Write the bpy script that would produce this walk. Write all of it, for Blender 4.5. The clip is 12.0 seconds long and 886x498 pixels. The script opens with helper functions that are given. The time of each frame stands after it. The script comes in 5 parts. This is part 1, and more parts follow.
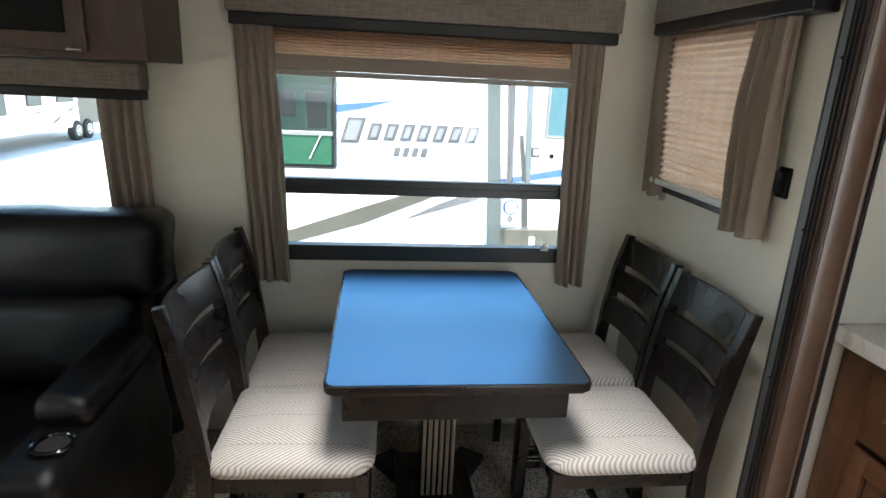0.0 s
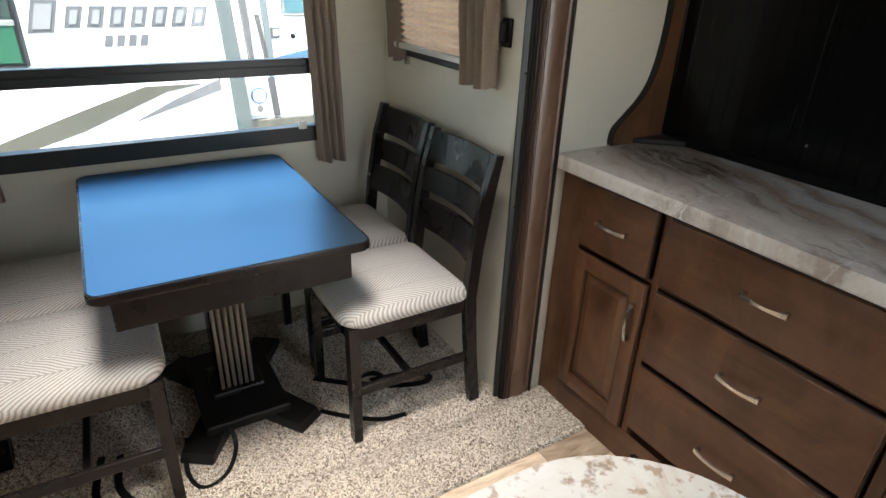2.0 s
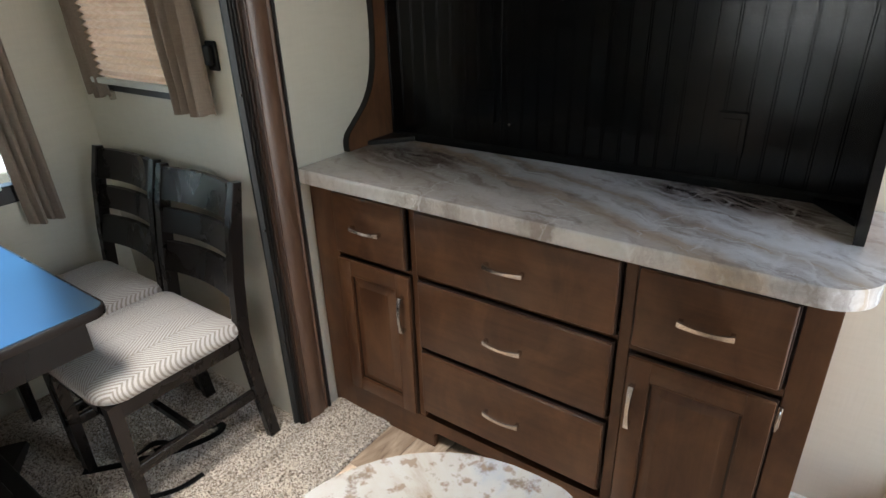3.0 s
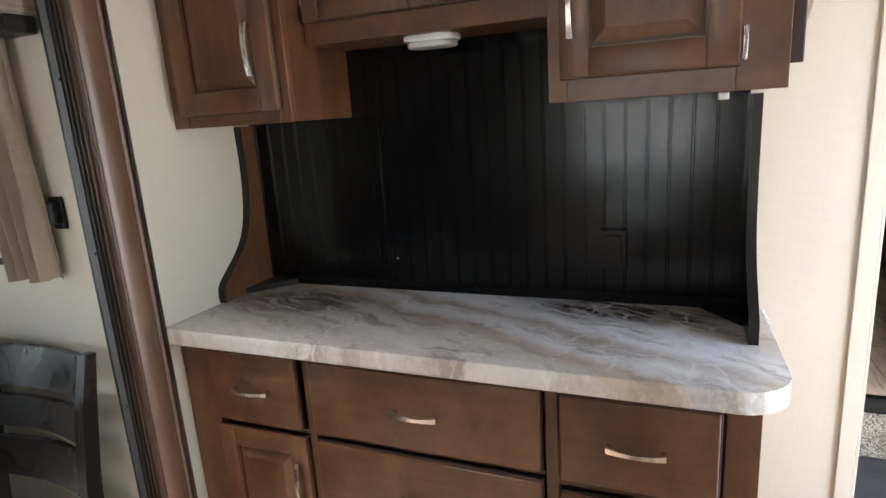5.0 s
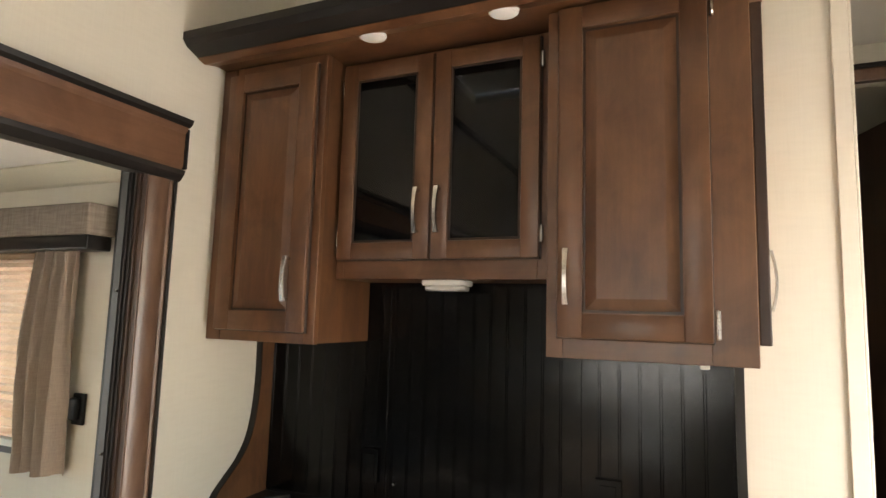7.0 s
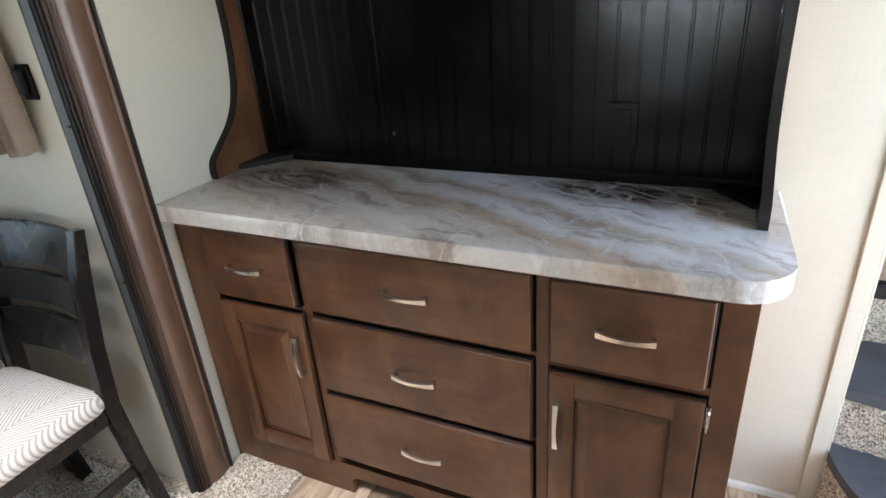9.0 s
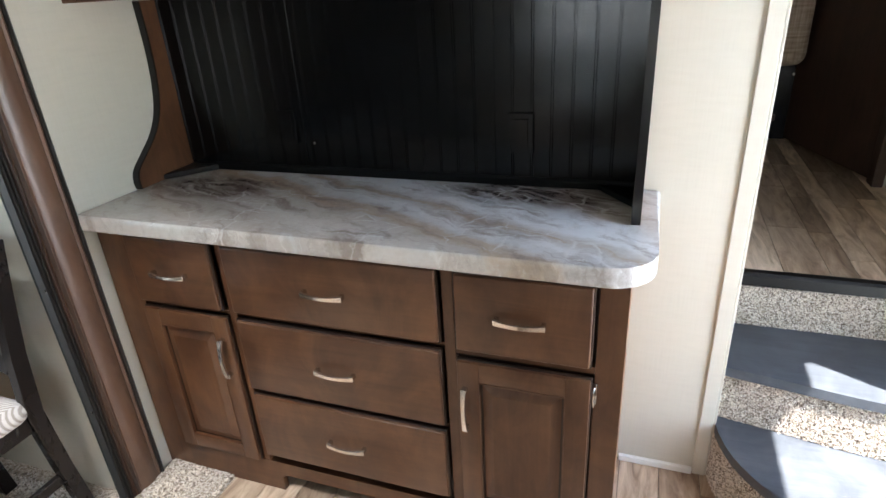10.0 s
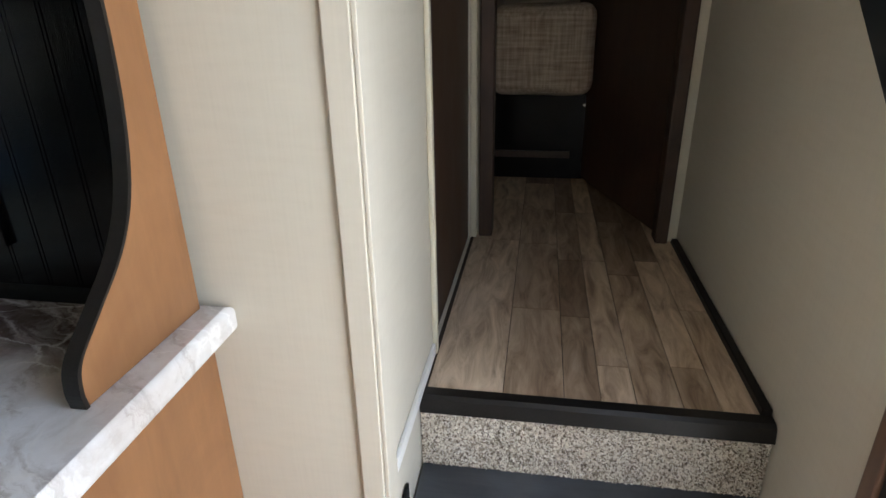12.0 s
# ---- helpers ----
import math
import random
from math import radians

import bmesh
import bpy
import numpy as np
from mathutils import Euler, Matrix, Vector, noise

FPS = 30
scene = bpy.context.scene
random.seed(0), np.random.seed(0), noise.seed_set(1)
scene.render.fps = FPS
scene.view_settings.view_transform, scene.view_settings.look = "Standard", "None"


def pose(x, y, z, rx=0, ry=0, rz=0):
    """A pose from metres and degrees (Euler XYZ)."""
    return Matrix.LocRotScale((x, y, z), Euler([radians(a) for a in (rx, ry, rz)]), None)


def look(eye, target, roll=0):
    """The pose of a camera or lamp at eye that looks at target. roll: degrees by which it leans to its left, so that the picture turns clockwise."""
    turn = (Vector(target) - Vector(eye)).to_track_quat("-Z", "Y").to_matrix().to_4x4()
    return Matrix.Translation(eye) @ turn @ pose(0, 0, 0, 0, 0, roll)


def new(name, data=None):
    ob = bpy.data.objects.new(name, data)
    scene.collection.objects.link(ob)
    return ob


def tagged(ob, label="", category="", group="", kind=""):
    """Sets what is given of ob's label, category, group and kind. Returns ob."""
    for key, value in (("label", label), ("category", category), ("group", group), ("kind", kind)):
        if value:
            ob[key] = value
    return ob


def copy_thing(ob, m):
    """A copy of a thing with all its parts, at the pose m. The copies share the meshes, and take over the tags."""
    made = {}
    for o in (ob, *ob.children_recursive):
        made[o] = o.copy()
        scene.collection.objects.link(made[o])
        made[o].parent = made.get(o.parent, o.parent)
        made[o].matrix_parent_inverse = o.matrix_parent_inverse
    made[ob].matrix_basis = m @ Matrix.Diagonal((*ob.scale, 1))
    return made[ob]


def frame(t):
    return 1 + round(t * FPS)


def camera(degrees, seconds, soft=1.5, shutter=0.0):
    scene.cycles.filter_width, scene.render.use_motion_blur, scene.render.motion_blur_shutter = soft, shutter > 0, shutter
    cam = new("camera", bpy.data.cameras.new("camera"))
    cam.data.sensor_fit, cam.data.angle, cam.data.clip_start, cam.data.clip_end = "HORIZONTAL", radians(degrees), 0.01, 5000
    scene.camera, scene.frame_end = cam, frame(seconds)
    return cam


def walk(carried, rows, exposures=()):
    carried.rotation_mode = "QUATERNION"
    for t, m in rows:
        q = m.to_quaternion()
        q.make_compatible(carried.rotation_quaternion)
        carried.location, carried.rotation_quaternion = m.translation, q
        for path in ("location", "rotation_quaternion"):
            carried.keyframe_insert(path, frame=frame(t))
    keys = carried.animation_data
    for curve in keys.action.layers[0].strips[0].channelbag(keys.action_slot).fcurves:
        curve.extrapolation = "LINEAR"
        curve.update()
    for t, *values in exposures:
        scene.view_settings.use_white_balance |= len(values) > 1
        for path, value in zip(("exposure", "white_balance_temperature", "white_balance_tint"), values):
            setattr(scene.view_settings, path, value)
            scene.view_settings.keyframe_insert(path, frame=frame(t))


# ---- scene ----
cam = camera(74.8, 12.0)
PATH = [
    (0, (0.216, 0.603, 1.455), (0.444, 2.511, 0.902), 2.8),
    (0.5, (0.19, 0.619, 1.421), (0.495, 2.487, 0.775), 3.0),
    (1, (0.128, 0.605, 1.415), (0.581, 2.405, 0.669), 3.1),
    (1.5, (0.138, 0.581, 1.407), (0.793, 2.285, 0.591), 2.9),
    (2, (0.194, 0.556, 1.403), (1.133, 2.095, 0.536), 2.0),
    (2.5, (0.222, 0.524, 1.404), (1.386, 1.899, 0.534), 0.5),
    (3, (0.266, 0.498, 1.425), (1.728, 1.565, 0.574), -1.9),
    (3.2, (0.295, 0.504, 1.427), (1.835, 1.45, 0.57), -2.7),
    (4.8, (0.341, 0.59, 1.41), (2.105, 1.323, 0.816), -5.3),
    (5, (0.323, 0.588, 1.424), (2.117, 1.343, 0.965), -3.8),
    (5.5, (0.279, 0.557, 1.476), (2.107, 1.367, 1.404), -0.5),
    (6, (0.252, 0.548, 1.491), (2.074, 1.354, 1.656), 0.6),
    (6.5, (0.243, 0.542, 1.507), (2.06, 1.341, 1.749), 1.2),
    (7, (0.228, 0.533, 1.514), (2.05, 1.327, 1.74), 1.7),
    (7.5, (0.27, 0.551, 1.491), (2.097, 1.361, 1.411), 0.9),
    (7.7, (0.296, 0.557, 1.473), (2.107, 1.367, 1.225), 0.3),
    (9.3, (0.42, 0.553, 1.4), (2.034, 1.337, 0.518), -4.8),
    (9.5, (0.42, 0.539, 1.408), (2.043, 1.309, 0.529), -4.8),
    (10, (0.352, 0.428, 1.42), (2.053, 1.067, 0.585), -3.5),
    (10.5, (0.315, 0.254, 1.419), (2.083, 0.769, 0.636), -2.9),
    (11, (0.469, 0.103, 1.381), (2.249, 0.572, 0.6), -2.5),
    (11.5, (0.785, -0.03, 1.367), (2.58, 0.355, 0.575), -1.7),
    (12, (1.153, -0.044, 1.312), (2.97, 0.267, 0.537), -1.1),
]
EXPOSURES = [(0.0, 2.36, 6350, 10), (2.0, 2.36, 6550, 11), (3.0, 2.28, 6450, 11), (5.0, 2.96, 6450, 14), (5.5, 3.0, 7050, 15), (7.0, 3.18, 7500, 15), (7.5, 3.27, 6600, 14), (9.5, 2.95, 6050, 11), (11.0, 2.98, 6300, 11), (12.0, 2.25, 6500, 12)]
walk(cam, [(t, look(eye, target, roll)) for t, eye, target, roll in PATH], EXPOSURES)

# ---- world, sun, large lights ----
world = bpy.data.worlds.new("sky")
scene.world = world
world.use_nodes = True
sky = world.node_tree.nodes.new("ShaderNodeTexSky")
sky.sky_type, sky.sun_disc = "NISHITA", False
sky.sun_elevation, sky.sun_rotation = radians(68.2), radians(210)
sky.air_density, sky.ozone_density = 1.6, 4.0
world.node_tree.nodes["Background"].inputs["Strength"].default_value = 0.15
world.node_tree.links.new(sky.outputs["Color"], world.node_tree.nodes["Background"].inputs["Color"])

sun = new("sun", bpy.data.lights.new("sun", "SUN"))
sun.data.energy, sun.data.angle, sun.data.color = 5.0, radians(0.5), (1.0, 0.95, 0.87)
sun.matrix_world = look((-0.199 * 9, -0.346 * 9, 9), (0, 0, 0))


def area_lamp(name, eye, target, width, height, watts, colour):
    lamp = new(name, bpy.data.lights.new(name, "AREA"))
    lamp.data.shape, lamp.data.size, lamp.data.size_y = "RECTANGLE", width, height
    lamp.data.energy, lamp.data.color = watts, colour
    lamp.matrix_world = look(eye, target)
    return lamp


# sky light for the entry door; fill lamps in unseen, added openings
area_lamp("kitchen_fill_light", (-0.35, -0.50, 1.47), (-0.35, 1.0, 1.2), 0.75, 0.5, 0.10, (0.93, 0.97, 1.0))
# lamp in an unseen living-end window, added to brighten the cabinet fronts
area_lamp("living_end_fill_light", (-3.19, 0.97, 1.22), (0.0, 0.85, 1.25), 1.25, 0.95, 1.9, (0.97, 0.98, 1.0))
area_lamp("entry_door_light", (1.32, -0.60, 1.0), (1.40, 0.6, 0.25), 0.66, 1.5, 1.5, (0.95, 0.98, 1.0))
# overhead fill in an unseen hatch opening, added for light on seats and carpet
overhead_fill = area_lamp("overhead_fill_light", (0.35, 1.35, 2.69), (0.35, 1.46, 0.0), 0.56, 0.56, 3.3, (1.0, 0.98, 0.94))
overhead_fill.data.spread = radians(62)

# ---- materials ----
def material(name):
    m = bpy.data.materials.new(name)
    m.use_nodes = True
    return m, m.node_tree.nodes, m.node_tree.links, m.node_tree.nodes["Principled BSDF"]


def add(nodes, links, kind, inputs=None, **attrs):
    n = nodes.new("ShaderNode" + kind)
    if kind == "Math" or kind == "VectorMath":
        n.operation = attrs.pop("op")
    if kind == "Mix":
        n.data_type = "RGBA"
    if kind == "TexVoronoi" and "feature" in attrs:
        n.feature = attrs.pop("feature")
    if kind == "TexWave" and "bands" in attrs:
        n.bands_direction = attrs.pop("bands")
    for key, value in (inputs or {}).items():
        if hasattr(value, "is_linked"):
            links.new(value, n.inputs[key])
        else:
            n.inputs[key].default_value = value
    return n


def mapped(nodes, links, scale=(1, 1, 1), rotation=(0, 0, 0), per_object=0.0):
    co = nodes.new("ShaderNodeTexCoord")
    m = add(nodes, links, "Mapping", {"Vector": co.outputs["Object"], "Scale": scale, "Rotation": rotation})
    if per_object:
        info = nodes.new("ShaderNodeObjectInfo")
        off = add(nodes, links, "Math", {0: info.outputs["Random"], 1: per_object}, op="MULTIPLY")
        links.new(off.outputs[0], m.inputs["Location"])
    return m.outputs["Vector"]


def ramp(nodes, links, fac, stops):
    r = nodes.new("ShaderNodeValToRGB")
    links.new(fac, r.inputs["Fac"])
    while len(r.color_ramp.elements) < len(stops):
        r.color_ramp.elements.new(0.5)
    for e, (p, c) in zip(r.color_ramp.elements, stops):
        e.position, e.color = p, (*c, 1)
    return r.outputs["Color"]


def mix(nodes, links, fac, a, b, blend="MIX"):
    m = nodes.new("ShaderNodeMix")
    m.data_type, m.blend_type = "RGBA", blend
    for key, value in ((0, fac), (6, a), (7, b)):
        if hasattr(value, "is_linked"):
            links.new(value, m.inputs[key])
        else:
            m.inputs[key].default_value = value if key == 0 else (*value, 1)
    return m.outputs[2]


def bump(nodes, links, bsdf, height, strength, distance=0.002):
    b = add(nodes, links, "Bump", {"Height": height, "Strength": strength, "Distance": distance})
    links.new(b.outputs["Normal"], bsdf.inputs["Normal"])


def plain(name, colour, rough=0.5, metal=0.0, grain=0.12, scale=40.0, coat=0.0, bumpy=0.0):
    """Paint, plastic or metal with slight blotches and fine grain."""
    m, n, l, p = material(name)
    v = mapped(n, l)
    big = add(n, l, "TexNoise", {"Vector": v, "Scale": scale * 0.08, "Detail": 3.0}).outputs["Fac"]
    fine = add(n, l, "TexNoise", {"Vector": v, "Scale": scale * 6, "Detail": 2.0}).outputs["Fac"]
    both = add(n, l, "Math", {0: big, 1: fine}, op="MULTIPLY").outputs[0]
    lo, hi = tuple(c * (1 - grain) for c in colour), tuple(min(1, c * (1 + grain)) for c in colour)
    l.new(ramp(n, l, both, [(0.1, lo), (0.45, hi)]), p.inputs["Base Color"])
    r = add(n, l, "MapRange", {"Value": big, "To Min": rough * 0.85, "To Max": min(1, rough * 1.15)})
    l.new(r.outputs[0], p.inputs["Roughness"])
    p.inputs["Metallic"].default_value = metal
    p.inputs["Coat Weight"].default_value = coat
    if bumpy:
        bump(n, l, p, fine, bumpy)
    return m


def wood(name, dark, light, rough=0.38, scale=1.0, axis="Z", per_object=3.0, contrast=0.5, coat=0.0):
    """Stained wood with long grain, blotches and pores."""
    m, n, l, p = material(name)
    s = {"X": (1.2, 14, 14), "Y": (14, 1.2, 14), "Z": (14, 14, 1.2)}[axis]
    v = mapped(n, l, tuple(a * scale for a in s), per_object=per_object)
    grain = add(n, l, "TexNoise", {"Vector": v, "Scale": 3.0, "Detail": 8.0, "Roughness": 0.62, "Distortion": 0.6}).outputs["Fac"]
    blot = add(n, l, "TexNoise", {"Vector": mapped(n, l, (3, 3, 2), per_object=2.0), "Scale": 2.6, "Detail": 6.0, "Roughness": 0.6, "Distortion": 0.7}).outputs["Fac"]
    fine = add(n, l, "TexNoise", {"Vector": v, "Scale": 14.0, "Detail": 4.0}).outputs["Fac"]
    mid = tuple((a + b) / 2 for a, b in zip(dark, light))
    c = ramp(n, l, grain, [(0.5 - contrast / 2, dark), (0.52, mid), (0.5 + contrast / 2, light)])
    c = mix(n, l, 0.55, c, ramp(n, l, blot, [(0.36, dark), (0.66, light)]))
    l.new(c, p.inputs["Base Color"])
    r = add(n, l, "MapRange", {"Value": blot, "To Min": rough * 0.8, "To Max": rough * 1.25})
    l.new(r.outputs[0], p.inputs["Roughness"])
    p.inputs["Coat Weight"].default_value = coat
    bump(n, l, p, fine, 0.12, 0.0006)
    return m


def wallpaper():
    """Linen-look vinyl wall covering."""
    m, n, l, p = material("linen_wall_covering")
    a = add(n, l, "TexNoise", {"Vector": mapped(n, l, (260, 260, 9)), "Scale": 1.0, "Detail": 4.0}).outputs["Fac"]
    b = add(n, l, "TexNoise", {"Vector": mapped(n, l, (14, 14, 90)), "Scale": 1.0, "Detail": 4.0}).outputs["Fac"]
    big = add(n, l, "TexNoise", {"Vector": mapped(n, l), "Scale": 1.7, "Detail": 3.0}).outputs["Fac"]
    w = add(n, l, "Math", {0: a, 1: b}, op="ADD").outputs[0]
    h = add(n, l, "Math", {0: w, 1: 0.5}, op="MULTIPLY").outputs[0]
    c = ramp(n, l, h, [(0.34, (0.575, 0.530, 0.443)), (0.5, (0.597, 0.552, 0.462)), (0.66, (0.612, 0.567, 0.477))])
    c = mix(n, l, 0.12, c, ramp(n, l, big, [(0.35, (0.50, 0.47, 0.38)), (0.65, (0.68, 0.63, 0.52))]))
    l.new(c, p.inputs["Base Color"])
    p.inputs["Roughness"].default_value = 0.62
    bump(n, l, p, h, 0.06, 0.0006)
    return m


def marble(name="marble_laminate"):
    """Laminate with slanting tan and blue-white drifts, brown drifts between them and thin veins."""
    m, n, l, p = material(name)
    v = mapped(n, l)
    warp = add(n, l, "TexNoise", {"Vector": v, "Scale": 4.5, "Detail": 7.0, "Roughness": 0.62}).outputs["Color"]
    off = add(n, l, "VectorMath", {0: warp, 1: (0.5, 0.5, 0.5)}, op="SUBTRACT").outputs[0]
    off = add(n, l, "VectorMath", {0: off, 1: (0.15, 0.15, 0.0)}, op="MULTIPLY").outputs[0]
    w = add(n, l, "VectorMath", {0: v, 1: off}, op="ADD").outputs[0]
    across = add(n, l, "VectorMath", {0: w, 1: (0.92, -0.39, 0.0)}, op="DOT_PRODUCT").outputs["Value"]
    along = add(n, l, "VectorMath", {0: w, 1: (0.39, 0.92, 0.0)}, op="DOT_PRODUCT").outputs["Value"]
    t = add(n, l, "MapRange", {"Value": across, "From Min": 0.50, "From Max": 1.55}).outputs[0]
    c = ramp(n, l, t, [(0.05, (0.570, 0.531, 0.491)), (0.19, (0.652, 0.617, 0.573)), (0.305, (0.521, 0.473, 0.433)), (0.38, (0.654, 0.624, 0.593)), (0.455, (0.602, 0.553, 0.506)),
                       (0.482, (0.535, 0.420, 0.311)), (0.508, (0.574, 0.477, 0.382)), (0.530, (0.700, 0.700, 0.700)), (0.565, (0.820, 0.820, 0.820)), (0.586, (0.657, 0.630, 0.603)),
                       (0.602, (0.525, 0.419, 0.316)), (0.622, (0.627, 0.583, 0.539)), (0.645, (0.820, 0.820, 0.820)), (0.70, (0.794, 0.803, 0.815)), (0.77, (0.572, 0.537, 0.512)), (0.92, (0.647, 0.630, 0.613))])
    comb = add(n, l, "CombineXYZ", {"X": across, "Y": add(n, l, "Math", {0: along, 1: 0.22}, op="MULTIPLY").outputs[0]}).outputs[0]
    streak = add(n, l, "TexNoise", {"Vector": comb, "Scale": 19.0, "Detail": 8.0, "Roughness": 0.66, "Distortion": 0.5}).outputs["Fac"]
    c = mix(n, l, ramp(n, l, streak, [(0.51, (0, 0, 0)), (0.66, (0.80, 0.80, 0.80))]), c, (0.27, 0.215, 0.18))
    c = mix(n, l, ramp(n, l, streak, [(0.30, (0.7, 0.7, 0.7)), (0.44, (0, 0, 0))]), c, (0.68, 0.69, 0.69))
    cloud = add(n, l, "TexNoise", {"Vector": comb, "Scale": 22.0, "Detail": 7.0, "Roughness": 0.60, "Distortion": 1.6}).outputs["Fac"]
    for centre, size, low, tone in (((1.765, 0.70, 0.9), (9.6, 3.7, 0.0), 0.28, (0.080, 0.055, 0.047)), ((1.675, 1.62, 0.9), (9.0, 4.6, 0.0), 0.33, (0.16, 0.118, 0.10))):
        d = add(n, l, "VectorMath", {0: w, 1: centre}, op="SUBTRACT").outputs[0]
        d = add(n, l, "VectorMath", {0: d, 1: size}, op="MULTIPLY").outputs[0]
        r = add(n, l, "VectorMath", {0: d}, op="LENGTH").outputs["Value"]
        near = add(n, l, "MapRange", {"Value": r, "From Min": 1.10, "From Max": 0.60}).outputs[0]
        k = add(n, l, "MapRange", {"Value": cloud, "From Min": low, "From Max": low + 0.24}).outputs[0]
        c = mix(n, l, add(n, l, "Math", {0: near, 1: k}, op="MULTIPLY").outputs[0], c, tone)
    mottle = add(n, l, "TexNoise", {"Vector": w, "Scale": 11.0, "Detail": 9.0, "Roughness": 0.68, "Distortion": 0.8}).outputs["Fac"]
    c = mix(n, l, ramp(n, l, mottle, [(0.52, (0, 0, 0)), (0.70, (0.42, 0.42, 0.42))]), c, (0.30, 0.25, 0.215))
    vein = add(n, l, "TexVoronoi", {"Vector": add(n, l, "Mapping", {"Vector": w, "Scale": (11, 5, 1), "Rotation": (0, 0, radians(23))}).outputs["Vector"], "Scale": 1.3}, feature="DISTANCE_TO_EDGE").outputs["Distance"]
    thin = ramp(n, l, vein, [(0.0, (0.75, 0.75, 0.75)), (0.026, (0, 0, 0))])
    gate = add(n, l, "TexNoise", {"Vector": v, "Scale": 6.0, "Detail": 3.0}).outputs["Fac"]
    thin = mix(n, l, 1.0, thin, ramp(n, l, gate, [(0.46, (0, 0, 0)), (0.56, (1, 1, 1))]), "MULTIPLY")
    c = mix(n, l, thin, c, (0.80, 0.79, 0.77))
    fine = add(n, l, "TexNoise", {"Vector": v, "Scale": 70.0, "Detail": 5.0}).outputs["Fac"]
    c = mix(n, l, 0.10, c, ramp(n, l, fine, [(0.3, (0.25, 0.2, 0.17)), (0.7, (0.72, 0.7, 0.68))]))
    l.new(c, p.inputs["Base Color"])
    p.inputs["Roughness"].default_value = 0.27
    bump(n, l, p, fine, 0.05, 0.0005)
    return m


def granite():
    """Pale laminate with brown, blue-grey and rust flecks."""
    m, n, l, p = material("pale_granite_laminate")
    v = mapped(n, l)
    big = add(n, l, "TexNoise", {"Vector": v, "Scale": 6.0, "Detail": 6.0, "Roughness": 0.65, "Distortion": 0.8}).outputs["Fac"]
    c = ramp(n, l, big, [(0.30, (0.16, 0.11, 0.08)), (0.37, (0.34, 0.29, 0.24)), (0.44, (0.41, 0.385, 0.35)), (0.57, (0.43, 0.42, 0.405)), (0.66, (0.36, 0.38, 0.41)), (0.72, (0.28, 0.23, 0.19))])
    mid = add(n, l, "TexNoise", {"Vector": v, "Scale": 26.0, "Detail": 6.0, "Roughness": 0.7}).outputs["Fac"]
    c = mix(n, l, ramp(n, l, mid, [(0.57, (0, 0, 0)), (0.66, (0.85, 0.85, 0.85))]), c, (0.17, 0.125, 0.092))
    spot = add(n, l, "TexNoise", {"Vector": v, "Scale": 70.0, "Detail": 3.0}).outputs["Fac"]
    c = mix(n, l, ramp(n, l, spot, [(0.57, (0, 0, 0)), (0.66, (0.75, 0.75, 0.75))]), c, (0.22, 0.155, 0.105))
    l.new(c, p.inputs["Base Color"])
    p.inputs["Roughness"].default_value = 0.26
    return m


def carpet():
    """Cut-loop carpet, cream, tan and brown yarns."""
    m, n, l, p = material("speckled_carpet")
    v = mapped(n, l)
    cell = add(n, l, "TexVoronoi", {"Vector": v, "Scale": 175.0})
    c = ramp(n, l, add(n, l, "SeparateColor", {"Color": cell.outputs["Color"]}).outputs[0],
             [(0.0, (0.10, 0.07, 0.05)), (0.25, (0.36, 0.285, 0.215)), (0.55, (0.56, 0.475, 0.385)), (0.85, (0.74, 0.67, 0.58))])
    big = add(n, l, "TexNoise", {"Vector": v, "Scale": 5.0, "Detail": 4.0}).outputs["Fac"]
    c = mix(n, l, 0.25, c, ramp(n, l, big, [(0.3, (0.36, 0.28, 0.21)), (0.7, (0.60, 0.52, 0.43))]))
    l.new(c, p.inputs["Base Color"])
    p.inputs["Roughness"].default_value = 0.95
    h = add(n, l, "TexNoise", {"Vector": v, "Scale": 190.0, "Detail": 3.0}).outputs["Fac"]
    bump(n, l, p, h, 1.0, 0.012)
    return m


def yarn():
    """Twisted carpet yarn, each tuft of its own tone."""
    m, n, l, p = material("carpet_yarn")
    geo = n.new("ShaderNodeNewGeometry")
    c = ramp(n, l, geo.outputs["Random Per Island"], [(0.0, (0.12, 0.086, 0.062)), (0.22, (0.39, 0.32, 0.245)), (0.50, (0.72, 0.63, 0.52)), (1.0, (0.90, 0.82, 0.72))])
    l.new(c, p.inputs["Base Color"])
    p.inputs["Roughness"].default_value = 0.95
    return m


